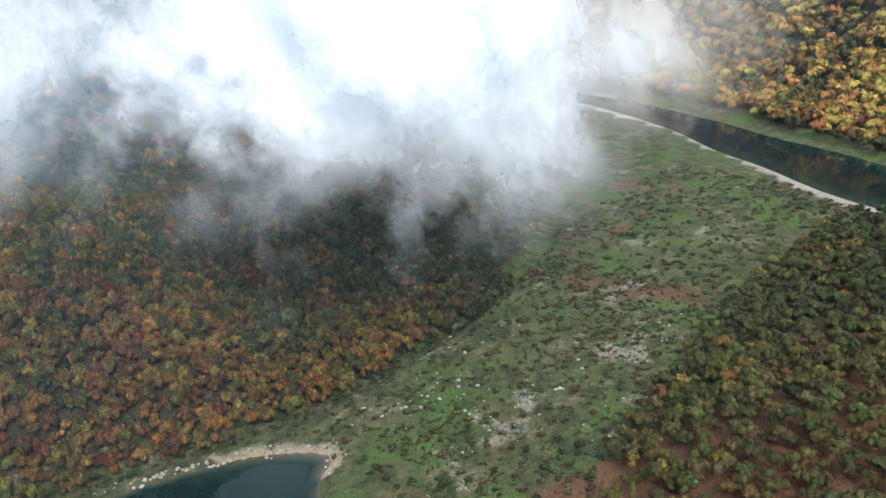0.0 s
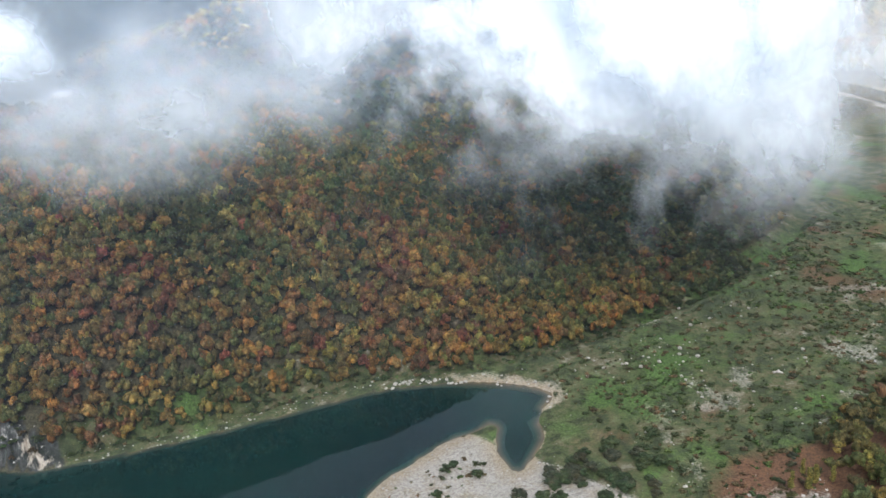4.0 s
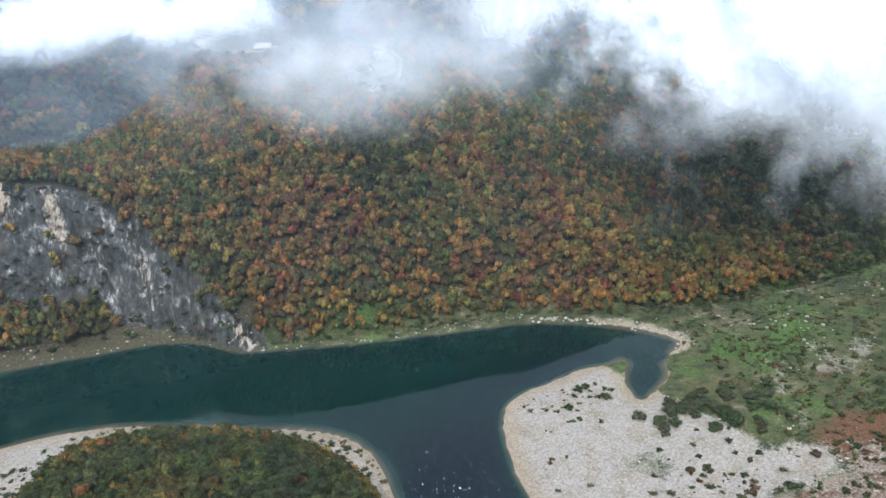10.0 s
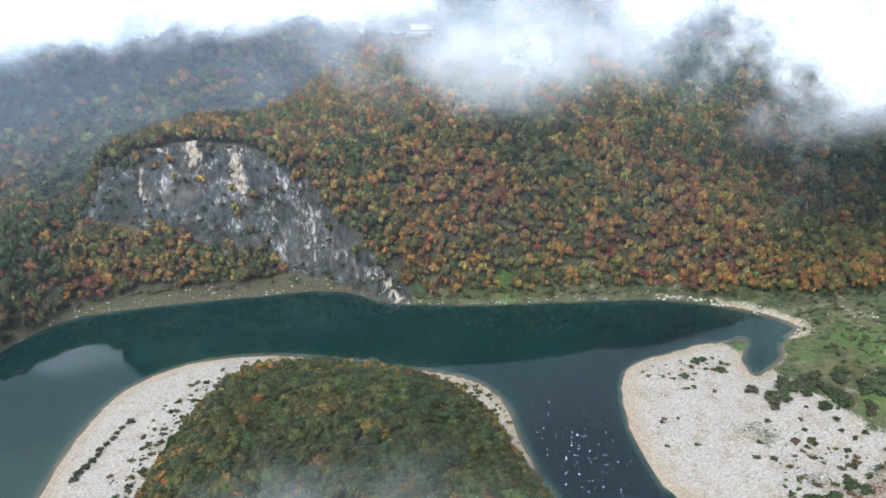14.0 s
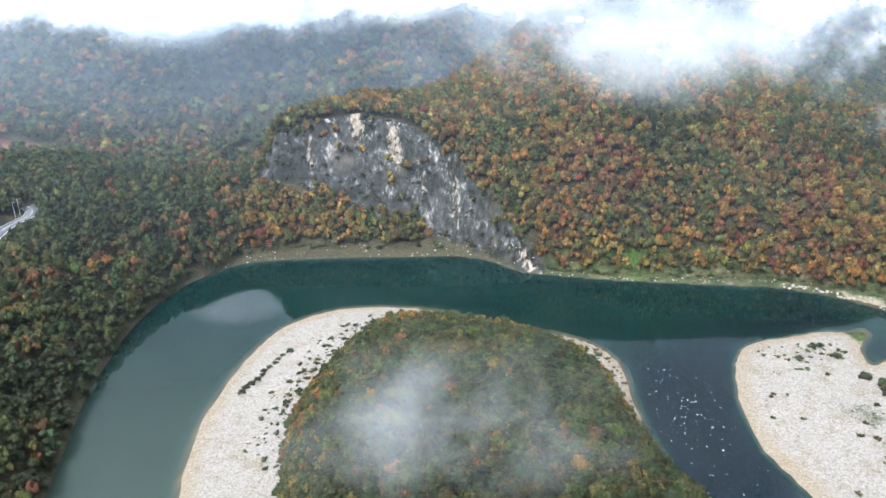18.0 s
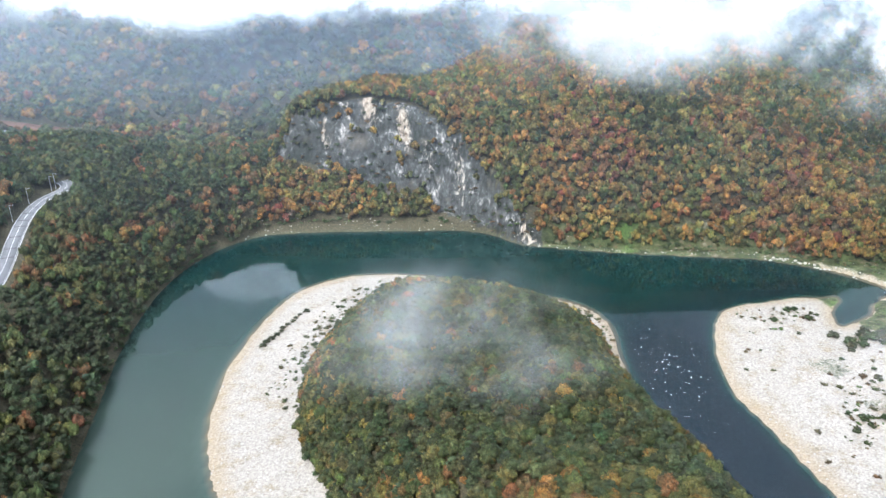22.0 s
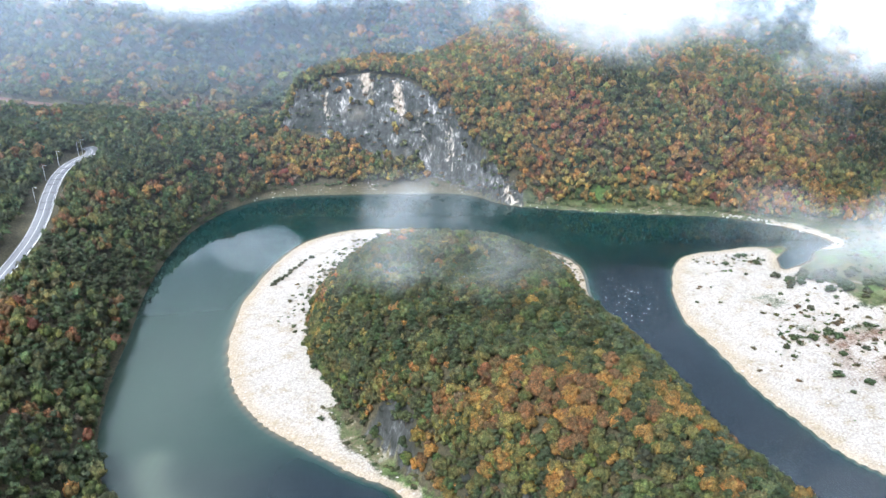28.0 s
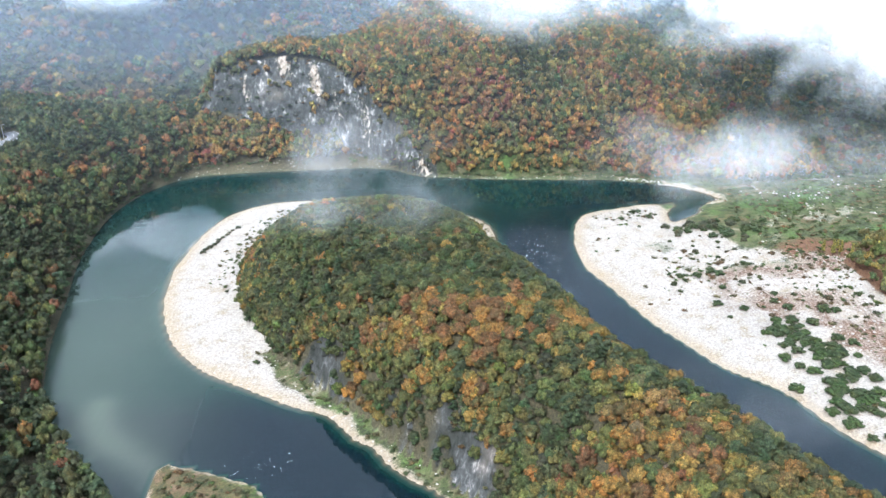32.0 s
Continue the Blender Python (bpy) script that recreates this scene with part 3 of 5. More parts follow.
    wet = ease(q["shore"] + 2.5 * r, 7.5, 0.8) * np.where(q["out"] & q["north"], 0.25, 0.62)
    scar = np.zeros(x.shape)
    for cx, wide, lo, hi, amount in ((-60, 4.5, 0.70, 1.05, 1.0), (-42, 3.6, 0.55, 0.98, 1.0), (-86, 2.2, 0.30, 0.85, 0.8), (-72, 3.0, 0.75, 1.0, 0.6), (-14, 5.0, 0.15, 0.9, 0.5), (-30, 4.0, 0.35, 0.8, 0.45), (20, 5.0, 0.0, 0.8, 0.95)):
        lean = cx + 6.0 * (0.8 - q["up"])
        scar = np.maximum(scar, amount * np.exp(-((x - lean) / wide) ** 2) * ease(q["up"], lo - 0.1, lo + 0.1) * ease(q["up"], hi + 0.12, hi - 0.08))
    scar = np.where(on, scar, 0.0)
    for cx, cy, wide in ((24, 82, 4.0), (36, 62, 5.0), (12, 98, 2.5), (-8, 117, 2.5)):
        scar = np.maximum(scar, np.where(q["foot"] & (q["d_foot"] < 10), 0.9 * np.exp(-(((x - cx) ** 2 + (y - cy) ** 2) / wide ** 2)), 0.0))
    return gravel, grass, rock, wet, brown, scar


G, GR, RK, WT, BR, SC = covers(GX, GY, GZ, INFO)
me, _ = grid_mesh("ground", xs, ys, GZ)
store(me, "cover", np.stack([G, GR, RK, BR], -1), "COLOR")
store(me, "wet", WT)
store(me, "scar", SC)
me.materials.append(GROUND)
tagged(new("ground", me), "valley ground with wooded slopes, pale gravel bars, grass and a limestone cliff", "ground", kind="structure")

# river surface
near_water = INFO["water"] | ((INFO["shore"] < 6) & (GZ < 0.6))
deep = np.clip(0.35 + INFO["d_bank"] / 7, 0, 1) * np.clip(dist(tongue, GX, GY) / 4.5, 0, 1) ** 0.7 * np.clip(0.05 + INFO["d_bar"] / 3.5, 0, 1) ** 0.7 * INFO["water"]
deep = np.where(GX > 134, np.clip(INFO["shore"] / 4.5, 0, 1) * 0.55 * INFO["water"] + 0.45 * deep * ease(GX, 160, 134), deep)
# East and south reaches: navy of the reflected sky put into the depth value.
deep = deep * (0.70 + 0.42 * np.maximum(ease(GY - 0.4 * GX, 285, 195) * ease(GX, 15, 60), ease(GY, 135, 100)))
deep = np.where((GX < -60) & (GY < 345) & (INFO["d_bank"] < 30), np.maximum(deep, 0.75 * INFO["water"]), deep)
# Paler western reach: bright sky reflection put into the base colour.
sky_and_shoal = 0.26 * ease(GX + 9 * INFO["rough"], -35, -110) * ease(GY, 330, 150) * INFO["water"]
# Pale green bottom of the submerged shoal.
shoal = dist(smooth([(-95, 122), (-92, 110), (-84, 98), (-72, 88), (-66, 80)]), GX, GY)
sky_and_shoal = sky_and_shoal + 0.20 * np.exp(-((shoal + 2 * INFO["rough"]) / 5.5) ** 2) * INFO["water"]
flow = ease(np.hypot((GX - 70) / 22, (GY - 225) / 45), 1.2, 0.5) + 0.5 * ease(np.hypot((GX + 45) / 22, (GY - 92) / 10), 1.2, 0.6)
me, used = grid_mesh("water", xs, ys, np.zeros_like(GZ), near_water)
store(me, "depth", deep.reshape(-1)[used])
store(me, "sky_and_shoal", sky_and_shoal.reshape(-1)[used])
store(me, "flow", flow.reshape(-1)[used])
me.materials.append(WATER)
tagged(new("water", me), "dark green river water, still, mirroring the wooded banks", "river", kind="structure")
x2, y2 = axis(330, 380, 720, 760, 8, 1.1), axis(-300, 0, 900, 1000, 8, 1.1)
g2x, g2y = np.meshgrid(x2, y2)
d2 = dist(river2, g2x, g2y)
me, used = grid_mesh("far_water", x2, y2, np.zeros_like(d2), d2 < 34)
store(me, "depth", np.clip((34 - d2) / 24, 0, 1).reshape(-1)[used])
store(me, "flow", np.zeros(len(used)))
store(me, "sky_and_shoal", np.zeros(len(used)))
me.materials.append(WATER)
tagged(new("far_water", me), "dark far reach of the river between gravel bars", "river", kind="structure")

# ---------------------------------------------------------------- trees
rng = np.random.default_rng(5)
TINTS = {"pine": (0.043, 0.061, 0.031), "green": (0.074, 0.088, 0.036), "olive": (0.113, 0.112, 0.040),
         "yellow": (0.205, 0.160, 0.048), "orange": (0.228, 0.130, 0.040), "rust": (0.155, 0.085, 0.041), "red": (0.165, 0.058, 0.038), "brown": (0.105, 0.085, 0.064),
         # the last two carry direct sunlight as extra brightness in the leaf colour
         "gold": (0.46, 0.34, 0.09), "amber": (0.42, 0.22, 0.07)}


def ico(level):
    bm = bmesh.new()
    bmesh.ops.create_icosphere(bm, subdivisions=level, radius=1)
    co = np.array([v.co[:] for v in bm.verts])
    tri = np.array([[v.index for v in f.verts] for f in bm.faces])
    bm.free()
    return co, tri


ICO1 = ico(1)
OCTA = np.array([(1, 0, 0), (-1, 0, 0), (0, 1, 0), (0, -1, 0), (0, 0, 1), (0, 0, -1)], float), np.array([(0, 2, 4), (2, 1, 4), (1, 3, 4), (3, 0, 4), (2, 0, 5), (1, 2, 5), (3, 1, 5), (0, 3, 5)])


def crown(kind, clumps, seed):
    """Points and triangles of a crown about 1 m in radius: lobes on the limbs, each wrapped in small leaf clumps."""
    r = np.random.default_rng(seed)
    count = 10 if clumps >= 180 else 7 if clumps >= 90 else (4 if clumps >= 30 else 2)
    lobes = []
    for i in range(count):
        a = 6.283 * i / max(count - 1, 1) + 0.6 * r.random()
        if kind == "pine":
            f = i / (count - 1)
            lobes.append((0.48 * (1 - 0.7 * f) * math.cos(2.4 * i), 0.48 * (1 - 0.7 * f) * math.sin(2.4 * i), -0.30 + 0.95 * f, 0.50 - 0.16 * f))
        elif kind == "poplar":
            lobes.append((0.08 * math.cos(a), 0.08 * math.sin(a), -1.1 + 2.3 * i / (count - 1), 0.42 - 0.03 * i))
        elif i == count - 1:
            lobes.append((0.1 * r.normal(), 0.1 * r.normal(), 0.46, 0.48))
        else:
            out, rise = (0.60, -0.12) if i % 2 else (0.44, 0.24)
            lobes.append((out * math.cos(a), out * math.sin(a), rise + 0.2 * r.random(), 0.36 + 0.14 * r.random()))
    if count == 2:
        lobes = [(0.22, 0.1, -0.1, 0.72), (-0.25, -0.12, 0.12, 0.66)]
    cos, tris, n = [], [], 0
    for lx, ly, lz, lr in lobes:
        co, tri = ICO1 if clumps >= 30 else OCTA
        flat = 0.55 if kind == "pine" else 0.85
        cos.append(co * (lr * (0.70 + 0.48 * r.random((len(co), 1)))) * (1, 1, flat) + (lx, ly, lz))
        tris.append(tri + n)
        n += len(co)
    for i in range(clumps):
        lx, ly, lz, lr = lobes[i % len(lobes)]
        u = r.normal(size=3)
        u += 0.5 * np.array((lx, ly, lz + 0.5))
        u /= np.linalg.norm(u)
        if u[2] < -0.3:
            u[2] = -u[2]
        flat = 0.55 if kind == "pine" else 0.9
        c = np.array((lx, ly, lz)) + u * lr * (0.90 + 0.26 * r.random()) * (1, 1, flat)
        s = (0.12 + 0.09 * r.random()) * (1.0 if clumps >= 180 else 1.1 if clumps >= 90 else 1.45 if clumps >= 30 else 2.3)
        face = (np.array((u[0] * 0.4, u[1] * 0.4, 1.0)) if kind == "pine" else u) + 0.30 * r.normal(size=3)
        face /= np.linalg.norm(face)
        t = np.cross(face, r.normal(size=3))
        t /= np.linalg.norm(t)
        b = np.cross(face, t)
        cos.append(np.array([c + s * (math.cos(g) * t + math.sin(g) * b) for g in (0.0, 1.8 + 0.5 * r.random(), 4.0 + 0.6 * r.random())]))
        tris.append(np.array([(0, 1, 2)]) + n)
        n += 3
    return np.vstack(cos), np.vstack(tris)


def trunk(limbs=0, seed=0):
    """A tapered trunk one unit high, with limbs that rise into the crown."""
    r = np.random.default_rng(seed)
    bars = [((0, 0, -0.12), (0.03 * r.normal(), 0.03 * r.normal(), 1.0), 0.055, 0.025)]
    for i in range(limbs):
        a, z = i * 2.4 + r.random(), 0.45 + 0.4 * r.random()
        bars.append(((0, 0, z), (0.34 * math.cos(a), 0.34 * math.sin(a), z + 0.28), 0.024, 0.008))
    co, tri, n = [], [], 0
    for p, q, ra, rb in bars:
        ring = [(math.cos(k * 1.2566), math.sin(k * 1.2566)) for k in range(5)]
        co += [(p[0] + c * ra, p[1] + s * ra, p[2]) for c, s in ring] + [(q[0] + c * rb, q[1] + s * rb, q[2]) for c, s in ring]
        for k in range(5):
            j = (k + 1) % 5
            tri += [(n + k, n + j, n + 5 + j), (n + k, n + 5 + j, n + 5 + k)]
        n += 10
    return np.array(co), np.array(tri)


CROWNS = {("broad", 2): [crown("broad", 96, s) for s in (1, 2, 3, 4, 31, 32)], ("pine", 2): [crown("pine", 96, s) for s in (5, 6, 7, 33)],
          ("broad", 1): [crown("broad", 34, s) for s in (8, 9, 10, 34, 35)], ("pine", 1): [crown("pine", 34, s) for s in (11, 12, 36)],
          ("broad", 0): [crown("broad", 20, s) for s in (13, 14, 15)], ("pine", 0): [crown("pine", 20, s) for s in (16, 17)],
          ("poplar", 2): [crown("poplar", 150, 18)],
          ("broad", 3): [crown("broad", 190, s) for s in (21, 22, 23, 24)], ("pine", 3): [crown("pine", 190, s) for s in (25, 26, 27)]}
TRUNK = trunk()


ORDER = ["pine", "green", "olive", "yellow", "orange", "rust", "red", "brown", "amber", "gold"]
SHARES = {"tongue": (56, 34, 6, 0, 1, 2, 0, 1), "tongue_south": (22, 16, 22, 8, 16, 14, 1, 1), "flank": (16, 24, 30, 8, 12, 9, 0, 1), "north_low": (5, 15, 28, 14, 24, 10, 3, 1), "north": (9, 21, 29, 10, 20, 9, 1.5, 0.5),
          "plateau": (34, 38, 18, 1, 2, 5, 0, 2), "west": (56, 28, 6, 0, 1, 6, 0.4, 2), "talus": (8, 24, 30, 7, 18, 10, 1, 2),
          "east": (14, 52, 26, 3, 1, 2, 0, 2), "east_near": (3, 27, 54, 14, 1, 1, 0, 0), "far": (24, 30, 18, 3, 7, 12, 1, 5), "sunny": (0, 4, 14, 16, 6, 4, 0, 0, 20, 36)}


def pick(zone, n1):
    """The leaf colour of a tree by the part of the valley it grows in; like colours stand in groups."""
    u = 0.5 * (1 + math.erf((n1 + 0.46 * rng.normal()) / 0.90))
    w = np.cumsum(np.array(SHARES[zone], float))
    return ORDER[min(int(np.searchsorted(w / w[-1], u)), len(w) - 1)]


def scatter(x0, x1, y0, y1, step):
    nx, ny = int((x1 - x0) / step), int((y1 - y0) / step)
    gx, gy = np.meshgrid(np.arange(nx), np.arange(ny))
    gx = gx + 0.5 * (gy % 2)
    x = x0 + (gx + 0.5 + 1.3 * (rng.random(gx.shape) - 0.5)) * step
    y = y0 + (gy + 0.5 + 1.3 * (rng.random(gx.shape) - 0.5)) * step
    return x.ravel(), y.ravel()


TREES = []   # zone, x, y, z, size, kind, tint, detail


def plant(zone, x, y, z, keep, size, detail):
    n1 = 0.85 * fbm(x, y, 34, 2, 41) + 0.65 * fbm(x, y, 9, 2, 43)
    for i in np.nonzero(keep)[0]:
        zo = zone(i) if callable(zone) else zone
        tint = pick(zo, n1[i])
        s = size * (0.72 + 0.55 * rng.random())
        if tint == "brown":
            s *= 0.8
        TREES.append((zo, x[i], y[i], z[i] + s * (0.35 * rng.random() - 0.25), s, "pine" if tint == "pine" else "broad", tint, detail))


# near slopes
def near_slopes(step, size, part_of):
    """Trees of the slopes near the camera, at one spacing."""
    x, y = scatter(-252, 300, -16, 480, step)
    z, q = field(x, y)
    edge = 2.5 * q["rough"]
    lone = rng.random(x.shape)
    part_of(x, y, z, q, edge, lone, size)


def on_tongue(x, y, z, q, edge, lone, size):
    bare = (q["west"] > 0.35) & (q["d_foot"] < 4.6) & (fbm(x, y, 16, 3, 31) > -0.1) & (lone > 0.35)
    keep = q["foot"] & (q["d_foot"] > 0.8) & ~bare & (z > 2.2)
    side = lambda i: "tongue_south" if y[i] < 118 + 30 * q["rough"][i] or x[i] > 52 - 0.12 * (y[i] - 150) else "tongue"
    plant(side, x, y, z, keep & (y > 2), size, 2)
    plant("tongue_south", x, y, z, keep & (y <= 2), size, 1)


def on_north(x, y, z, q, edge, lone, size):
    keep = q["north"] & q["out"] & (x >= 29) & (q["dn"] > 5.5 + edge)
    zone = lambda i: "north_low" if q["dn"][i] < 58 + 10 * q["rough"][i] else ("plateau" if z[i] > 60 and y[i] > 440 else "north")
    plant(zone, x, y, z, keep & (x < 240), size, 1)
    plant("plateau", x, y, z, keep & (x >= 240), size, 0)
    face = (x > -112) & (q["dn"] > q["d0"] - 2 + 6.0 * fbm(x, y, 16, 3, 79)) & (q["dn"] < q["d0"] + q["lean"] + 8 * fbm(x, y, 14, 3, 80) - 1)
    keep = q["north"] & q["out"] & (x < 29) & (x > -116) & (y > 300) & (q["dn"] > 6 + edge) & (~face | (lone < 0.04 + 0.6 * ease(fbm(x, y * 0.6, 13, 3, 82), 0.12, 0.4)))
    plant(lambda i: "talus" if q["dn"][i] < q["d0"][i] + 5 else "north", x, y, z, keep, size, 1)


def on_west(x, y, z, q, edge, lone, size):
    keep = q["out"] & q["north"] & ((x <= -116) | (y < 300)) & (x < -40) & (q["d_bank"] > 0.2 + 0.1 * edge) & (q["road"] > np.where(y > 353, 4.6, np.where(x > -214 + 0.1 * (y - 330), 8.5, 6.3)))
    plant("west", x, y, z, keep & (y > 55) & (x > -190), size, 1)
    plant("west", x, y, z, keep & (y > 55) & (x <= -190), size, 0)


near_slopes(2.7, 2.25, on_tongue)
for step, deepest in ((2.4, 14), (1.9, 9)):
    x, y = scatter(-64, 110, 4, 292, step)
    z, q = field(x, y)
    bare = (q["west"] > 0.35) & (q["d_foot"] < 4.6) & (fbm(x, y, 16, 3, 31) > -0.25)
    plant("flank", x, y, z, q["foot"] & (q["d_foot"] > 1.2) & (q["d_foot"] < deepest) & ~bare & (x < 66), 1.7, 1)
x, y = scatter(-64, 130, 4, 292, 3.0)
z, q = field(x, y)
plant("flank", x, y, z - 0.6, q["foot"] & (q["d_foot"] > 8), 1.6, 0)
near_slopes(2.5, 2.45, on_north)
near_slopes(3.6, 2.85, on_west)
# the woods go on behind the camera
x, y = scatter(-300, 260, -190, 60, 5.4)
z, q = field(x, y)
plant("west", x, y, z, q["out"] & ~q["se"] & (x < 0) & (q["d_bank"] > 2), 3.2, 0)
plant("tongue_south", x, y, z, q["foot"] & (y < -14) & (q["d_foot"] > 2), 3.2, 0)
# wooded rise in the east and the upper slopes behind
x, y = scatter(180, 520, -30, 250, 4.2)
z, q = field(x, y)
plant(lambda i: "east_near" if (x[i] < 290 and y[i] < 218) else "east", x, y, z, q["se"] & (q["d2"] > 40), 2.8, 1)
x, y = scatter(300, 560, 250, 480, 4.8)
z, q = field(x, y)
plant("plateau", x, y, z, q["north"] & q["out"] & (q["dn"] > 12) & (q["d2"] > 42), 2.9, 0)
x, y = scatter(-60, 560, 480, 760, 5.6)
z, q = field(x, y)
plant(lambda i: "plateau" if rng.random() < 0.7 else "north", x, y, z, q["out"] & (q["d2"] > 42) & (z > 0.4), 3.2, 0)
# far hills
x, y = scatter(-560, 30, 480, 900, 5.9)
z, q = field(x, y)
plant("far", x, y, z, q["out"] & (z > 0.5) & (dist(FIELD, x, y) > 13) & ~((y > 870) & (z < 8)), 4.0, 0)
x, y = scatter(-60, 640, 760, 1100, 10)
z, q = field(x, y)
plant("far", x, y, z, q["out"] & (q["d2"] > 42) & ((x > 120) | (y < 880)) & (rng.random(x.shape) < 0.95), 6.8, 0)
x, y = scatter(-420, -252, 150, 480, 5.4)
z, q = field(x, y)
plant("west", x, y, z, q["out"] & (z > 9) & (q["road"] > 6), 3.1, 0)
# far east slopes: their sunlight is painted into brighter leaf tints
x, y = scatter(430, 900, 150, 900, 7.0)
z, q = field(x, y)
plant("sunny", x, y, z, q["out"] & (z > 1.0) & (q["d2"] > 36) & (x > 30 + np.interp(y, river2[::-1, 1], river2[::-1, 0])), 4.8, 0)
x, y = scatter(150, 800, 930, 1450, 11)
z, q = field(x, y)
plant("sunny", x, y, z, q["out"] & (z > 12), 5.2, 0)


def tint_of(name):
    c = np.array(TINTS[name]) * (0.70 + 0.62 * rng.random()) * (1 + 0.08 * rng.normal(size=3))
    return np.clip(c, 0.008, 0.6)


def forest(name, label, trees):
    """All the trees of one stand as one mesh of crowns and trunks."""
    cos, tris, cols, mats, n = [], [], [], [], 0
    for zone, x, y, z, s, kind, tint, detail in trees:
        choice = CROWNS[(kind, detail)]
        co, tri = choice[rng.integers(len(choice))]
        a = rng.random() * 6.283
        rot = np.array(((math.cos(a), -math.sin(a), 0), (math.sin(a), math.cos(a), 0), (0, 0, 1)))
        steep = zone in ("north", "north_low", "talus", "west", "flank")
        tall = s * (0.95 + 0.35 * rng.random()) * (1.35 if steep else 1.0)
        up = s * (1.45 if steep else 1.25)
        c = (co @ rot.T) * (s, s, tall) + (x, y, z + up)
        k = np.broadcast_to(np.array((*tint_of(tint), 1.0)), (len(co), 4))
        cos.append(c)
        tris.append(tri + n)
        cols.append(k)
        mats.append(np.zeros(len(tri), np.int32))
        n += len(co)
        if detail >= 2:
            tc, tt = TRUNK
            cos.append(tc * (s, s, up) + (x, y, z))
            tris.append(tt + n)
            cols.append(np.ones((len(tc), 4)) * 0.1)
            mats.append(np.ones(len(tt), np.int32))
            n += len(tc)
    me = bpy.data.meshes.new(name)
    make_mesh(me, np.vstack(cos), np.vstack(tris))
    store(me, "leaf", np.vstack(cols), "COLOR")
    me.materials.append(LEAF)
    me.materials.append(BARK)
    me.polygons.foreach_set("material_index", np.concatenate(mats))
    me.polygons.foreach_set("use_smooth", np.ones(len(me.polygons), bool))
    return tagged(new(name, me), label, "forest", kind="stuff")


def part(name, bm, mat, parent, label=""):
    """Link a bmesh, or a ready mesh, as one part under a thing."""
    if isinstance(bm, bmesh.types.BMesh):
        me = bpy.data.meshes.new(name)
        bm.to_mesh(me)
        bm.free()
        me.materials.append(mat)
    else:
        me = bm
    ob = new(name, me)
    ob.parent = parent
    return tagged(ob, label)


def tree_mesh(name, co, tri, mat, color=None):
    me = bpy.data.meshes.new(name)
    make_mesh(me, co, tri)
    if color is not None:
        store(me, "leaf", np.broadcast_to(np.array((*color, 1.0)), (len(co), 4)), "COLOR")
        me.polygons.foreach_set("use_smooth", np.ones(len(me.polygons), bool))
    me.materials.append(mat)
    return me


NAMES = {"pine": ("pine_tree", "dark green pine with a layered crown on the wooded ridge"),
         "green": ("broadleaf_tree", "dull green broadleaf tree on the wooded ridge"),
         "olive": ("broadleaf_tree", "yellowish green broadleaf tree turning in autumn"),
         "yellow": ("broadleaf_tree", "golden yellow autumn tree on the wooded ridge"),
         "orange": ("broadleaf_tree", "orange autumn oak among green pines"),
         "rust": ("broadleaf_tree", "rust brown autumn oak on the steep slope"),
         "red": ("maple_tree", "deep red autumn maple among greener trees"),
         "brown": ("bare_tree", "small greyish brown tree with thin leaves")}
PROTOS = {}


def tree_thing(kind, tint, variant, m, size):
    """A tree of its own: trunk with limbs, and crown."""
    key = (kind, tint, variant)
    if key not in PROTOS:
        name, label = NAMES[tint]
        root = tagged(new(name), label, "tree", "trees on the ridge")
        tc, tt = trunk(5, variant)
        part("trunk", tree_mesh("trunk", tc * (1, 1, 1.3), tt, BARK), BARK, root)
        co, tri = CROWNS[(kind, 3)][variant % len(CROWNS[(kind, 3)])]
        part("crown", tree_mesh("crown", co * (1, 1, 1.1) + (0, 0, 1.25), tri, LEAF, np.array(TINTS[tint]) * (0.9, 1.0, 1.12)[variant % 3]), LEAF, root)
        root.matrix_basis = m @ Matrix.Diagonal((size, size, size, 1))
        PROTOS[key] = root
        return root
    base = PROTOS[key]
    old = base.scale.copy()
    base.scale = (size, size, size)
    ob = copy_thing(base, m)
    base.scale = old
    return ob


ridge = sorted([t for t in TREES if t[0] == "tongue_south" and t[7] == 2 and t[1] > -40], key=lambda t: abs(t[2] - 96) + 0.2 * abs(t[1] - 40))[:300]
chosen = set(id(t) for t in ridge)
for i, (zone, x, y, z, s, kind, tint, detail) in enumerate(ridge):
    tree_thing(kind, tint, i % 3, pose(x, y, z, 0, 0, (i * 67) % 360), s)
rest = [t for t in TREES if id(t) not in chosen]

STANDS = {"ridge_forest": ("mixed autumn forest of pine and oak on the river tongue", ("tongue", "tongue_south", "flank")),
          "slope_forest": ("orange, yellow and green autumn forest on the steep north slope", ("north_low", "north", "talus")),
          "plateau_forest": ("dark green forest on the upper plateau", ("plateau",)),
          "west_forest": ("dark green mixed forest on the west bank", ("west",)),
          "east_forest": ("green and yellowish forest on the eastern rise", ("east", "east_near")),
          "far_forest": ("hazy autumn forest on the far hill", ("far",)),
          "sunny_forest": ("golden autumn forest on far hillsides, sunlight put into its leaf colours", ("sunny",))}
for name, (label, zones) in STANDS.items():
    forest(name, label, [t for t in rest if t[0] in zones])

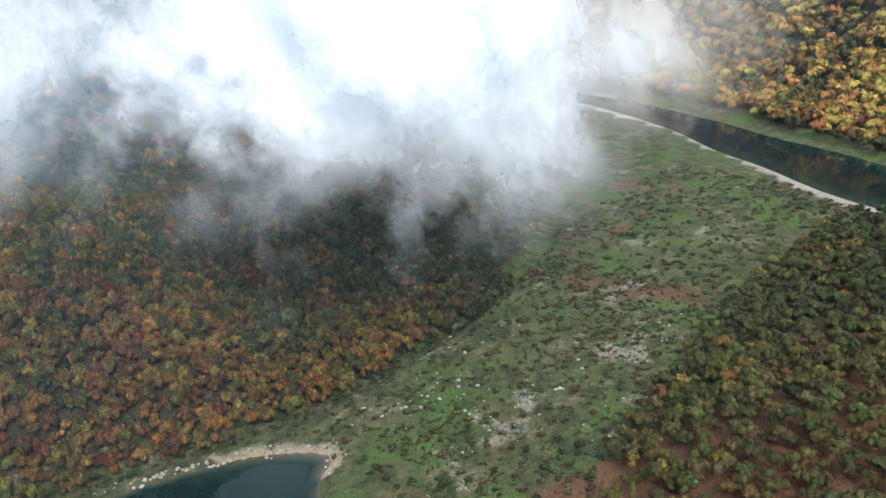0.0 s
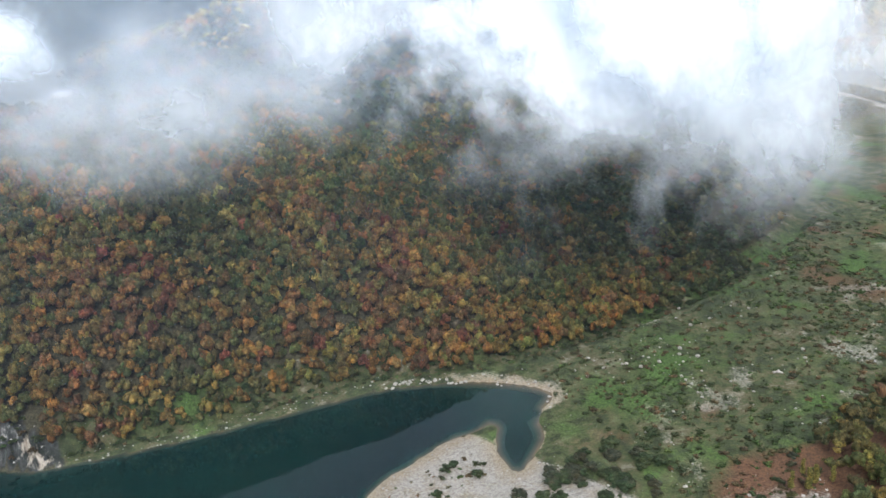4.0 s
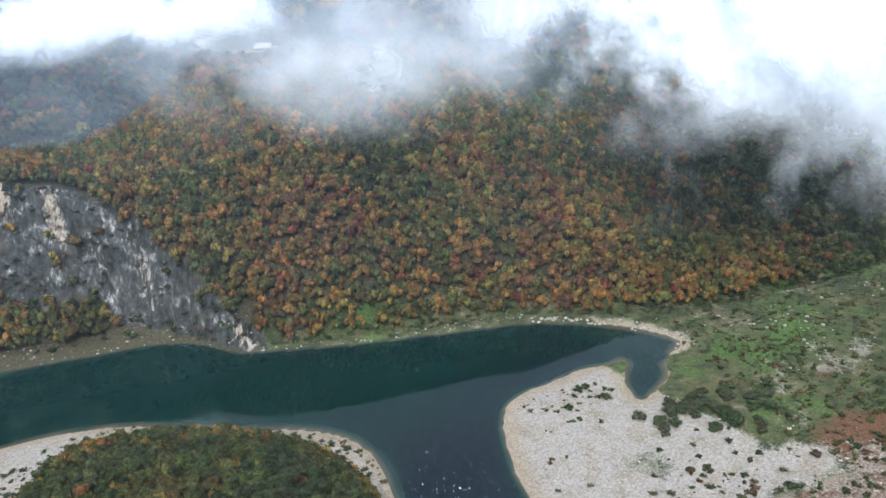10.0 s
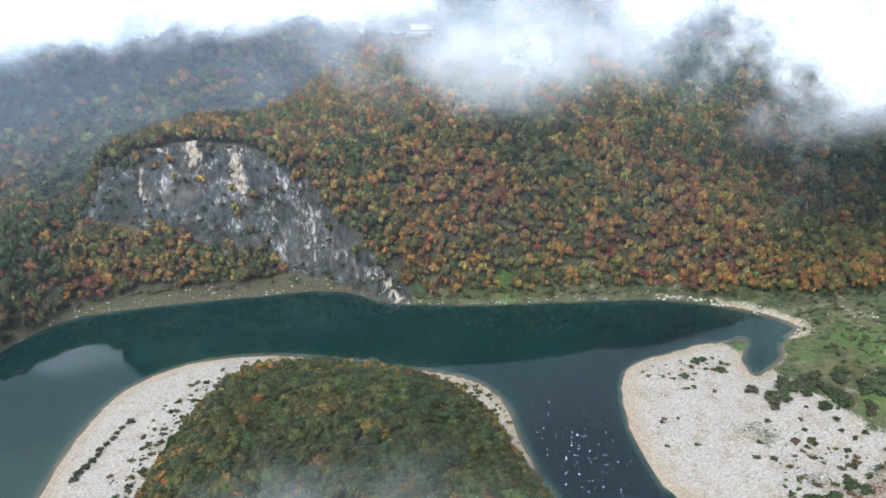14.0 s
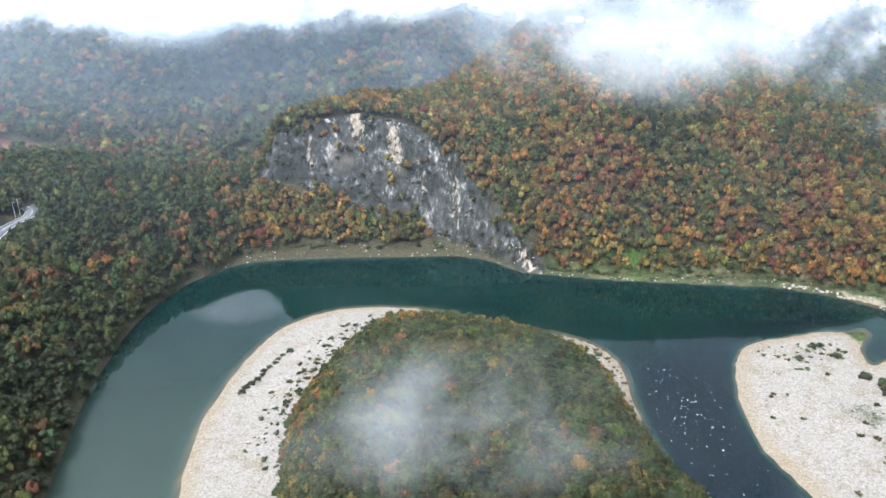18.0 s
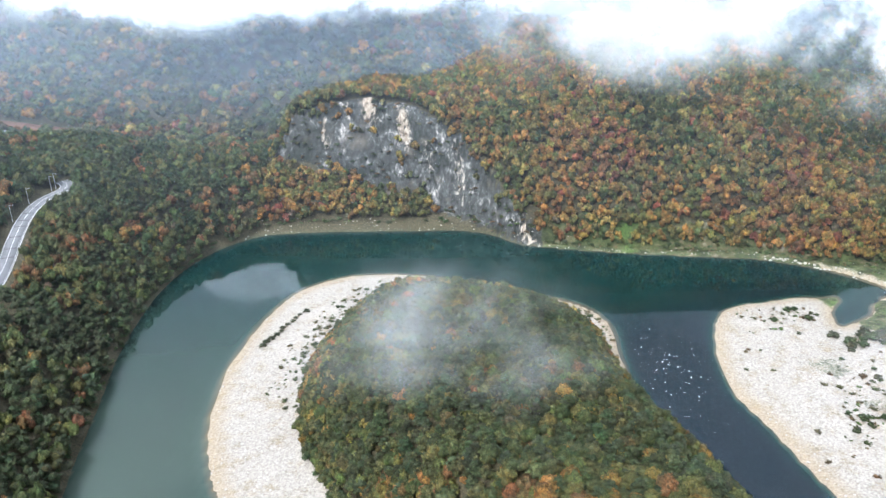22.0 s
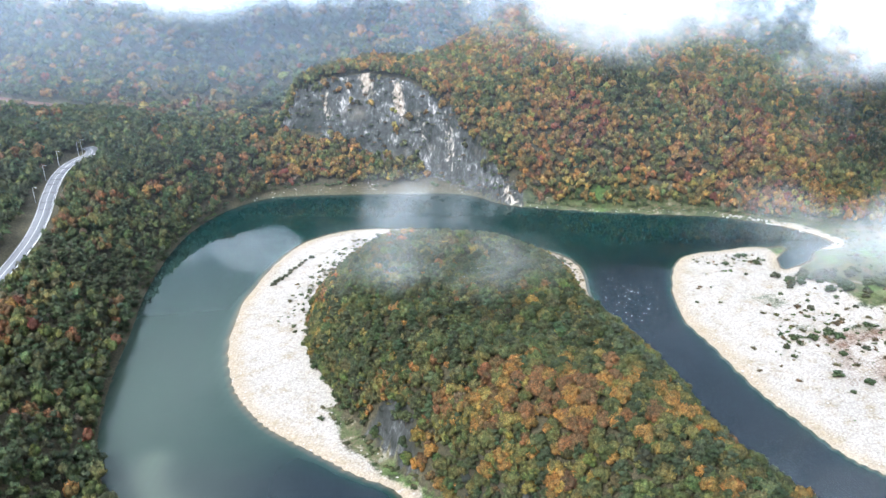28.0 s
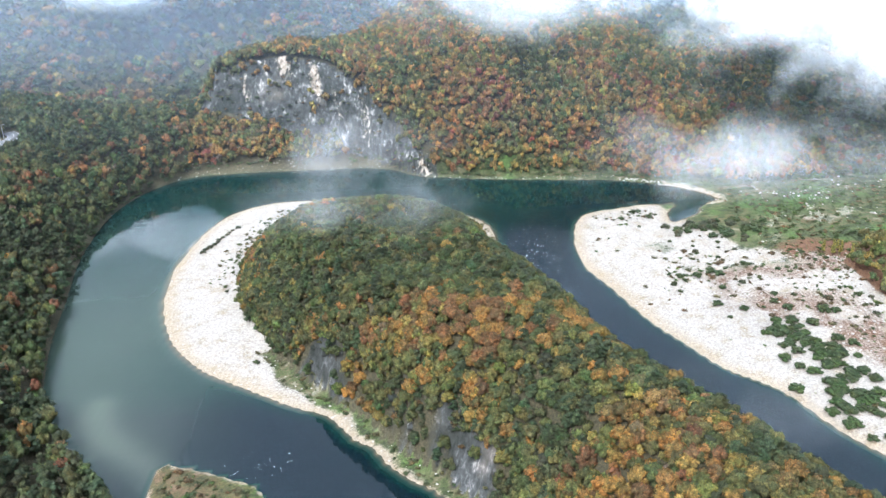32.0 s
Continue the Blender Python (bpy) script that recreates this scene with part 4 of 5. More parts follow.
# ---------------------------------------------------------------- clouds and mist
def cloud(name, label, centre, radii, slices, dens, scale, seed, core=1.0, tone=(0.88, 0.94, 0.995)):
    """A bank of vapour: layers that thin out towards its rim."""
    cx, cy, cz = centre
    rx, ry, rz = radii
    u, w = np.meshgrid(np.linspace(-1, 1, 30), np.linspace(-1, 1, 20))
    cos, quads, env, n = [], [], [], 0
    for k in range(slices):
        f = -1 + 2 * (k + 0.5) / slices
        x = cx + rx * u
        yy = cy + ry * (f + 0.25 * fbm(u * 10 + seed, w * 10, 5, 2, seed + k)) + 0.35 * rz * w
        z = cz + rz * w
        r2 = u * u + w * w + 0.55 * f * f
        cos.append(np.stack([x, yy, z], -1).reshape(-1, 3))
        env.append((ease(1 - np.sqrt(r2), 0.0, 0.85) * core).reshape(-1))
        i = np.arange(600).reshape(20, 30) + n
        quads.append(np.stack([i[:-1, :-1], i[:-1, 1:], i[1:, 1:], i[1:, :-1]], -1).reshape(-1, 4))
        n += 600
    co, quads, env = np.vstack(cos), np.vstack(quads), np.concatenate(env)
    quads = quads[env[quads].max(1) > 0.16]
    used = np.unique(quads)
    remap = np.full(len(co), -1)
    remap[used] = np.arange(len(used))
    me = bpy.data.meshes.new(name)
    make_mesh(me, co[used], remap[quads])
    store(me, "vapour", env[used] - 0.16)
    me.polygons.foreach_set("use_smooth", np.ones(len(me.polygons), bool))
    me.materials.append(cloud_material(name, dens, scale, tone))
    return tagged(new(name, me), label, "cloud", kind="stuff")

cloud("cumulus", "dense white low cloud hanging over the river plain", (206, 290, 128), (190, 36, 78), 6, 1.6, 0.017, 1, 1.34)
cloud("cloud_skirt", "grey torn mist below the white cloud", (256, 270, 88), (220, 28, 66), 5, 0.34, 0.020, 2, 1.25)
cloud("cloud", "thin white cloud drifting over the wooded slope", (46, 328, 112), (120, 26, 50), 5, 0.20, 0.030, 3, 1.15)
cloud("slope_mist", "thin mist clinging to the upper slope", (90, 378, 90), (130, 24, 42), 4, 0.25, 0.026, 4, 1.1)
cloud("far_cloud", "white cloud bank in front of the far hill", (-155, 545, 106), (310, 36, 52), 5, 1.9, 0.018, 5, 1.2)
cloud("far_mist", "pale torn cloud over the far valley", (10, 505, 110), (140, 30, 38), 5, 1.1, 0.024, 6, 1.15)
cloud("wisp", "thin wisp of mist above the wooded tongue", (-8, 98, 92), (56, 16, 19), 5, 0.15, 0.06, 8, 0.9)
cloud("wisp", "thin veil of mist above the wooded tongue", (-4, 120, 70), (80, 18, 21), 5, 0.13, 0.045, 9, 0.9)
cloud("mist_patch", "bright patch of mist above the gravel bar", (92, 66, 97), (76, 14, 22), 5, 0.20, 0.045, 10, 1.05)
# Warm veil added to brighten the far slope as direct sun would.
cloud("sun_glow_veil", "warm tinted veil standing in for sunlight on the golden far slope", (435, 312, 88), (260, 24, 100), 3, 0.28, 0.010, 11, 1.2, (1.0, 0.93, 0.78))
cloud("crest_cloud", "torn white cloud along the crest of the slope", (262, 388, 106), (170, 28, 50), 5, 1.4, 0.022, 12, 1.25)


def valley_haze():
    """Distance haze of the valley as tinted sheets: many faint veils, clear near the water, thicker with distance."""
    cos, quads, env, n = [], [], [], 0
    u, w = np.meshgrid(np.linspace(-800, 1000, 46), np.linspace(0, 1, 16))
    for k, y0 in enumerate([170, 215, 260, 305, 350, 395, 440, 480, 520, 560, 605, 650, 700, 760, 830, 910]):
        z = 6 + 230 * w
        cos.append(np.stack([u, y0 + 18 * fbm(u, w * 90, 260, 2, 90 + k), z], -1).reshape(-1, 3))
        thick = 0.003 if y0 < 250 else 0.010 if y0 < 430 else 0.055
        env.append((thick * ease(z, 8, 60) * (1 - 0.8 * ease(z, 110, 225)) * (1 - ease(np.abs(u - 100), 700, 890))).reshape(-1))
        i = np.arange(u.size).reshape(u.shape) + n
        quads.append(np.stack([i[:-1, :-1], i[:-1, 1:], i[1:, 1:], i[1:, :-1]], -1).reshape(-1, 4))
        n += u.size
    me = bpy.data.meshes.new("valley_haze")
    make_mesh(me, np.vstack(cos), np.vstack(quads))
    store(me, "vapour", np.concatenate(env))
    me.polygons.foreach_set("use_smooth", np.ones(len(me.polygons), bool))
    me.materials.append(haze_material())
    return tagged(new("valley_haze", me), "thin blue tinted sheets standing in for the valley's distance haze", "haze", kind="stuff")


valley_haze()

# ---------------------------------------------------------------- shrubs, stones, flecks of white water
def height(x, y):
    z, _ = field(np.array([float(x)]), np.array([float(y)]))
    return float(z[0])


def shrub_shape(seed, clumps=100):
    """A low bush: stems, and a broken dome of leaf clumps."""
    co, tri = crown("broad", clumps, seed)
    return co * (1, 1, 0.62) + (0, 0, 0.42), tri


SHRUBS = [shrub_shape(s) for s in (61, 62, 63, 64)]
SHRUB_TINTS = {"green": (0.046, 0.072, 0.032), "grey": (0.060, 0.066, 0.044), "brown": (0.085, 0.062, 0.040), "bright": (0.048, 0.085, 0.028)}
SHRUB_META = {"green": "dark green willow shrub on the pale gravel bar", "grey": "grey green shrub on the river flat",
              "brown": "dry brownish shrub on the river flat", "bright": "fresh green shrub near the shore"}
SHRUB_BASE = {}


def shrub(x, y, size, tint, variant, tall=1.0):
    key = (tint, variant)
    m = pose(x, y, height(x, y) - 0.1, 0, 0, (variant * 77 + x * 13) % 360)
    if key not in SHRUB_BASE:
        root = tagged(new("shrub"), SHRUB_META[tint], "shrub", "shrubs on the river flat")
        tc, tt = trunk(4, variant + 20)
        part("stem", tree_mesh("stem", tc * (0.8, 0.8, 0.5), tt, BARK), BARK, root)
        co, tri = SHRUBS[variant]
        part("foliage", tree_mesh("foliage", co, tri, LEAF, SHRUB_TINTS[tint]), LEAF, root)
        root.matrix_basis = m @ Matrix.Diagonal((size, size, size * tall, 1))
        SHRUB_BASE[key] = root
        return root
    base = SHRUB_BASE[key]
    old = base.scale.copy()
    base.scale = (size, size, size * tall)
    ob = copy_thing(base, m)
    base.scale = old
    return ob


for i, (x, y, s) in enumerate([(123, 194, 1.9), (130, 193, 2.2), (137, 197, 2.6), (140, 194, 2.3), (130, 168, 2.2), (139, 163, 2.0), (153, 169, 2.0), (156, 163, 2.3),
                               (168, 159, 2.8), (172, 157, 2.2), (163, 137, 2.6), (167, 133, 2.2), (115, 262, 1.7), (129, 264, 1.9), (123, 271, 2.1), (126, 272, 1.6)]):
    shrub(x, y, s, "green", i % 4)
# thicket along the lower bar, the hedge on the west beach, the bushes south of the bay
for i in range(115):
    u = rng.random()
    x, y = 146 + 9 * math.sin(u * 2.6) + 5.5 * rng.normal(), 150 - 64 * u + 3 * rng.normal()
    if x > 133 + 0.30 * max(0, 118 - y):
        shrub(x, y, 1.6 + 1.2 * rng.random(), "bright" if rng.random() < 0.4 else "green", i % 4, 0.9)
for i in range(11):
    u = i / 10
    shrub(-74 - 11 * u + 0.5 * rng.normal(), 272 - 28 * u, 1.2 + 0.5 * rng.random(), "grey", i % 4, 0.8)
for i in range(44):
    x, y = 157 + 13 * rng.normal(), 243 + 6.5 * rng.normal()
    shrub(x, y, 1.5 + 1.4 * rng.random(), ("green", "grey", "green")[i % 3], i % 4)
for i in range(90):
    x, y = 125 + 130 * rng.random(), 150 + 100 * rng.random()
    z, q = field(np.array([x]), np.array([y]))
    if q["out"][0] and not q["se"][0] and q["d_bar"][0] > 22:
        shrub(x, y, 0.8 + 1.0 * rng.random(), ("grey", "green", "brown")[i % 3], i % 4)

# slender yellow trees on the flat
for i, (x, y, s) in enumerate([(191, 209, 1.9), (194, 206, 2.3), (198, 207, 2.0), (202, 205, 1.7), (199, 212, 1.6), (212, 206, 1.8)]):
    root = tagged(new("poplar_tree"), "slender yellow green poplar on the rust coloured flat", "tree", "poplars on the flat")
    tc, tt = trunk(3, 40 + i)
    part("trunk", tree_mesh("trunk", tc * (1, 1, 2.4), tt, BARK), BARK, root)
    co, tri = CROWNS[("poplar", 2)][0]
    part("crown", tree_mesh("crown", co + (0, 0, 2.0), tri, LEAF, (0.21, 0.19, 0.05) if i < 5 else (0.27, 0.15, 0.05)), LEAF, root)
    root.matrix_basis = pose(x, y, height(x, y), 0, 0, 60 * i) @ Matrix.Diagonal((s, s, s, 1))


def pebble(seed, level=1):
    r = np.random.default_rng(seed)
    co, tri = ico(level)
    d = 0.75 + 0.5 * r.random((len(co), 1))
    return co * d * (1.0, 0.75 + 0.2 * r.random(), 0.6), tri


ROCKS = [pebble(s, 2) for s in (71, 72, 73, 74, 75)]
ROCK_MESH = [tree_mesh("boulder", co, tri, LIME) for co, tri in ROCKS]


def boulder(x, y, size, k):
    ob = new("boulder", ROCK_MESH[k % 5])
    ob.matrix_basis = pose(x, y, height(x, y) + 0.12 * size, 0, 0, (k * 53) % 360) @ Matrix.Diagonal((size, size, size, 1))
    return tagged(ob, "pale grey limestone boulder lying on the grassy river flat", "rock", "boulders on the flat")


spots = [(160, 308), (161, 304), (164, 299), (166, 292), (169, 287), (194, 295), (196, 287), (208, 285), (215, 282), (217, 266), (224, 281), (246, 295), (265, 297), (282, 243), (244, 255)]
k = 0
for x, y in spots:
    for j in range(9):
        boulder(x + 5.5 * rng.normal(), y + 4.0 * rng.normal(), 0.25 + 0.7 * rng.random() ** 3, k)
        k += 1
for j in range(46):
    u = j / 45
    boulder(131 + 41 * u + 0.6 * rng.normal(), 325.5 - 8 * u - 28 * u * u + 0.8 * rng.normal(), 0.4 + 0.5 * rng.random(), k)
    k += 1


def heap(name, label, shapes, spots, mat, leaf=None, category="ground cover"):
    """Many small pieces that nobody could count, as one mesh. spots: x, y, z, sx, sz, tint."""
    cos, tris, cols, n = [], [], [], 0
    for x, y, z, sx, sz, tint in spots:
        co, tri = shapes[rng.integers(len(shapes))]
        a = rng.random() * 6.283
        c, s = math.cos(a), math.sin(a)
        cos.append(np.stack([(co[:, 0] * c - co[:, 1] * s) * sx + x, (co[:, 0] * s + co[:, 1] * c) * sx + y, co[:, 2] * sz + z], -1))
        tris.append(tri + n)
        cols.append(np.broadcast_to(np.array((*tint, 1.0)), (len(co), 4)))
        n += len(co)
    me = bpy.data.meshes.new(name)
    make_mesh(me, np.vstack(cos), np.vstack(tris))
    if leaf:
        store(me, leaf, np.vstack(cols), "COLOR")
    me.materials.append(mat)
    return tagged(new(name, me), label, category, kind="stuff")


# stones of the bars
x, y = scatter(-100, 320, 60, 325, 1.9)
z, q = field(x, y)
low_e = q["out"] & ~q["north"] & ~q["se"]
p = np.where(q["ton"] & ~q["foot"], 0.36, 0.0)
p = np.where(low_e, 0.36 * ease(np.interp(x, [85, 120, 136, 149, 157, 180, 205, 240], [310, 306, 296, 262, 231, 216, 203, 186]) - y + 11 * q["rough"], -9, 12) + 0.34 * ease(fbm(x, y, 26, 4, 21) + 0.75 * fbm(x, y, 7, 3, 23), 0.1, 0.6), p)
keep = np.nonzero((rng.random(x.shape) < p) & (z > 0.1))[0]
small = [pebble(s, 1) for s in (81, 82, 83, 84)]
heap("river_stones", "pale rounded river stones strewn over the gravel bars", small,
     [(x[i], y[i], z[i], sx, sx * 0.8, (0, 0, 0)) for i in keep for sx in (0.18 + (0.42 if x[i] < 150 else 0.62) * rng.random() ** 3,)], LIME, category="stones")

x, y = scatter(-132, 190, 300, 372, 1.5)
z, q = field(x, y)
keep = np.nonzero(q["out"] & q["north"] & (q["d_bank"] < 8.5) & (z > 0.05) & (rng.random(x.shape) < 0.42 * ease(q["d_bank"] + 4 * fbm(x, y, 8, 2, 36), 9, 2)))[0]
heap("bank_stones", "grey and pale stones strewn along the foot of the slope", small,
     [(x[i], y[i], z[i], sx, sx * 0.7, (0, 0, 0)) for i in keep for sx in (0.16 + 0.5 * rng.random() ** 3,)], LIME, category="stones")

# low scrub and grass tufts
tuft = [shrub_shape(s, 16) for s in (91, 92, 93)]
x, y = scatter(-100, 330, 60, 345, 2.1)
z, q = field(x, y)
flat = q["out"] & ~q["north"] & ~q["se"]
thick = fbm(x, y, 30, 4, 55)
p = np.where(flat, np.maximum(0.5 * ease(q["d_bar"] + 24 * thick, 26, 85), 0.008 + 0.34 * ease(thick, 0.12, 0.45) * ease(q["d_bar"], 8, 26)), 0.0)
p = np.where(flat & (x > 172), 0.5 + 0.6 * thick, p)
p = np.where(q["ton"] & ~q["foot"] & (y > 150), 0.8 * ease(q["d_foot"] + 7 * thick, 16, 4) * ease(y, 190, 245), p)
p = np.where(q["ton"] & ~q["foot"] & (y <= 150), 0.5 * ease(q["d_foot"] + 3 * thick, 9, 2), p)
p = np.where(flat & (np.hypot((x - 118) / 16, (y - 268) / 8) < 1), 0.4, p)
p = np.where(q["isl"], 0.9 * ease(q["shore"], 2, 5), p)
p = np.where(q["out"] & q["north"] & (x > 28) & (q["dn"] < 14), 0.65 * ease(q["dn"], 0.5, 4), p)
keep = np.nonzero((rng.random(x.shape) < p) & (z > 0.15))[0]
tints = [(0.045, 0.066, 0.028), (0.062, 0.074, 0.034), (0.095, 0.084, 0.046), (0.062, 0.105, 0.030), (0.115, 0.075, 0.042)]
spots = []
for i in keep:
    s = 0.45 + 1.15 * rng.random() ** 2
    t = tints[rng.integers(5)] if not q["ton"][i] else tints[rng.integers(3)]
    spots.append((x[i], y[i], z[i] - 0.05, s, s * 0.75, np.array(t) * (0.8 + 0.5 * rng.random())))
x, y = scatter(300, 470, 150, 345, 3.4)
z, q = field(x, y)
far_flat = q["out"] & ~q["north"] & ~q["se"] & (q["d2"] > 34) & (z > 0.3) & (rng.random(x.shape) < 0.45 + 0.6 * fbm(x, y, 30, 4, 55))
for i in np.nonzero(far_flat)[0]:
    s = 0.8 + 1.6 * rng.random() ** 2
    spots.append((x[i], y[i], z[i] - 0.05, s, s * 0.7, np.array(tints[rng.integers(5)]) * (0.8 + 0.5 * rng.random())))
heap("scrub", "low dark scrub and grass tufts on gravel and flat", tuft, spots, LEAF, "leaf", "scrub")

# green fringe of bushes along the foot of the slopes
fringe = [shrub_shape(s, 45) for s in (95, 96, 97)]
x, y = scatter(-145, 300, 50, 372, 2.6)
z, q = field(x, y)
band = q["out"] & q["north"] & (((x > 30) & (q["dn"] > 3.5) & (q["dn"] < 13)) | ((x < 30) & (x > -125) & (y > 335) & (q["dn"] > 4) & (q["dn"] < 9)) | ((x < -80) & (y < 345) & (q["d_bank"] > 0.3) & (q["d_bank"] < 4)))
keep = np.nonzero(band & (rng.random(x.shape) < 0.72) & (q["road"] > 6))[0]
spots = []
for i in keep:
    s = 0.9 + 1.0 * rng.random()
    t = [(0.040, 0.072, 0.028), (0.060, 0.095, 0.030), (0.048, 0.066, 0.034)][rng.integers(3)]
    spots.append((x[i], y[i], z[i], s, s, np.array(t) * (0.8 + 0.4 * rng.random())))
heap("bank_bushes", "green bushes along the foot of the wooded slopes", fringe, spots, LEAF, "leaf", "bushes")

# crags and ledge bushes of the cliff
x, y = scatter(-108, 27, 342, 440, 3.0)
z, q = field(x, y)
on = (q["dn"] > q["d0"] - 1) & (q["dn"] < q["d0"] + q["lean"] + 1) & q["out"]
block = [pebble(s, 1) for s in (101, 102, 103, 104, 105)]
spots = [(x[i], y[i] + 0.8, z[i] - 1.0, 1.0 + 1.7 * rng.random(), 1.6 + 2.6 * rng.random(), (0, 0, 1)) for i in np.nonzero(on & (rng.random(x.shape) < 0.3))[0]]
heap("crags", "grey white limestone crags standing out of the cliff", block, spots, GROUND, "cover", "rock")
spots = [(x[i], y[i] - 0.6, z[i] - 0.2, 0.8 + 1.0 * rng.random(), 0.8 + 0.8 * rng.random(), np.array([(0.040, 0.060, 0.030), (0.07, 0.075, 0.035), (0.10, 0.06, 0.03)][rng.integers(3)]))
         for i in np.nonzero(on & (rng.random(x.shape) < 0.46 + 0.6 * ease(fbm(x, y, 15, 2, 77), 0.0, 0.5)))[0]]
heap("ledge_bushes", "dark bushes growing on ledges of the cliff", fringe, spots, LEAF, "leaf", "bushes")
x, y = scatter(-60, 80, 40, 165, 3.0)
z, q = field(x, y)
on = q["foot"] & (q["west"] > 0.35) & (q["d_foot"] < 5.5) & (fbm(x, y, 16, 3, 31) > -0.4)
spots = [(x[i], y[i], z[i] - 0.8, 1.0 + 1.2 * rng.random(), 1.3 + 1.6 * rng.random(), (0, 0, 1)) for i in np.nonzero(on & (rng.random(x.shape) < 0.4))[0]]
bushes = [(x[i], y[i], z[i], 0.7 + 0.9 * rng.random(), 0.7 + 0.8 * rng.random(), np.array([(0.040, 0.056, 0.026), (0.075, 0.078, 0.034), (0.09, 0.06, 0.03)][rng.integers(3)])) for i in np.nonzero(on & (rng.random(x.shape) < 0.45))[0]]
heap("scarp_bushes", "dark bushes clinging to the rocky flank", fringe, bushes, LEAF, "leaf", "bushes")
heap("scarp_rocks", "dark limestone ribs on the steep flank of the tongue", block, spots, GROUND, "cover", "rock")

# riffles
fleck = [pebble(s, 1) for s in (111, 112)]
spots = []
while len(spots) < 120:
    x, y = 70 + 9 * rng.normal(), 226 + 19 * rng.normal()
    if 56 + 0.2 * max(0, 215 - y) < x < 88 and 170 < y < 262:
        s = 0.05 + 0.13 * rng.random() ** 3
        spots.append((x, y, 0.0, s * 1.6, 0.06, (1, 1, 1)))
for j in range(50):
    spots.append((-38 + 7 * rng.normal(), 84 + 3.5 * rng.normal(), 0.0, 0.04 + 0.16 * rng.random() ** 2, 0.05, (1, 1, 1)))
heap("riffle_foam", "white flecks of foam on the shallow riffle", fleck, spots, FOAM, category="foam")

# ---------------------------------------------------------------- road, village, field
def strip(line, zs, half, lift, mat, name, offset=0.0, thick=0.12):
    """A ribbon that follows a line, with a little thickness."""
    line = np.asarray(line)
    d = np.gradient(line, axis=0)
    nrm = np.stack([-d[:, 1], d[:, 0]], -1) / np.linalg.norm(d, axis=1)[:, None]
    a, b = line + nrm * (offset - half), line + nrm * (offset + half)
    n = len(line)
    co = np.vstack([np.column_stack([a, zs + lift]), np.column_stack([b, zs + lift]), np.column_stack([a, zs + lift - thick]), np.column_stack([b, zs + lift - thick])])
    q = []
    for i in range(n - 1):
        q += [(i, i + 1, n + i + 1, n + i), (2 * n + i, 2 * n + i + 1, i + 1, i), (n + i, n + i + 1, 3 * n + i + 1, 3 * n + i)]
    me = bpy.data.meshes.new(name)
    make_mesh(me, co, q)
    me.materials.append(mat)
    return me


rz = np.interp(ROAD[:, 1], [150, 250, 300, 362, 390, 440, 500], [20, 24, 26, 30, 29, 18, 4])
road = tagged(new("road", strip(ROAD, rz, 3.4, 0.12, ASPHALT, "road")), "pale grey asphalt road winding along the wooded hillside", "road", kind="structure")
for off in (-3.0, 3.0):
    part("edge_line", strip(ROAD, rz, 0.07, 0.135, PAINT, "edge_line", off, 0.012), PAINT, road, "white painted edge line")
part("centre_line", strip(ROAD, rz, 0.08, 0.135, PAINT, "centre_line", 0.0, 0.012), PAINT, road, "worn centre line")


def box(bm, c, s, m=None):
    """Add a box with slightly rounded edges to a bmesh."""
    r = bmesh.ops.create_cube(bm, size=1.0, matrix=(m or Matrix()) @ Matrix.Translation(c) @ Matrix.Diagonal((*s, 1)))
    return r["verts"]


DARK = plain("dark_patch", (0.05, 0.05, 0.05), 0.9, 2.0, 0.2)
step = np.linspace(34, 50, 7).astype(int) - 14
for i in step:
    p, q2 = ROAD[i], ROAD[i + 1]
    a = math.atan2(q2[1] - p[1], q2[0] - p[0])
    bm = bmesh.new()
    box(bm, (0, 0, 0), (0.9, 5.0, 0.02))
    ob = part("dark_strip", bm, DARK, road, "dark strip across the lane")
    ob.matrix_basis = pose(p[0], p[1], rz[i] + 0.15, 0, 0, math.degrees(a))
# crash barrier on the valley side
rail = tagged(new("guard_rail"), "white steel crash barrier along the road's valley edge", "guard rail")
part("rail", strip(ROAD[8:56], rz[8:56], 0.06, 0.85, PAINT, "rail", -3.9, 0.34), PAINT, rail)
post_mesh = bpy.data.meshes.new("post")
bm = bmesh.new()
box(bm, (0, 0, 0.4), (0.12, 0.12, 0.9))
bm.to_mesh(post_mesh)
bm.free()
post_mesh.materials.append(STEEL)
for i in range(9, 56, 2):
    d = ROAD[i + 1] - ROAD[i]
    nrm = np.array((-d[1], d[0])) / np.hypot(*d)
    p = ROAD[i] - 4.02 * nrm
    ob = new("post", post_mesh)
    ob.parent = rail
    ob.matrix_basis = pose(p[0], p[1], rz[i] - 0.1)


def lamp_post(x, y, z, turn):
    root = tagged(new("street_lamp"), "tall grey street lamp beside the hillside road", "street lamp", "lamps along the road")
    bm = bmesh.new()
    bmesh.ops.create_cone(bm, cap_ends=True, segments=8, radius1=0.13, radius2=0.07, depth=8, matrix=Matrix.Translation((0, 0, 4)))
    part("pole", bm, STEEL, root)
    bm = bmesh.new()
    box(bm, (0.8, 0, 8.0), (1.7, 0.09, 0.09))
    part("arm", bm, STEEL, root)
    bm = bmesh.new()
    box(bm, (1.6, 0, 7.92), (0.7, 0.28, 0.14))
    part("lamp_head", bm, GREY, root)
    root.matrix_basis = pose(x, y, z, 0, 0, turn)


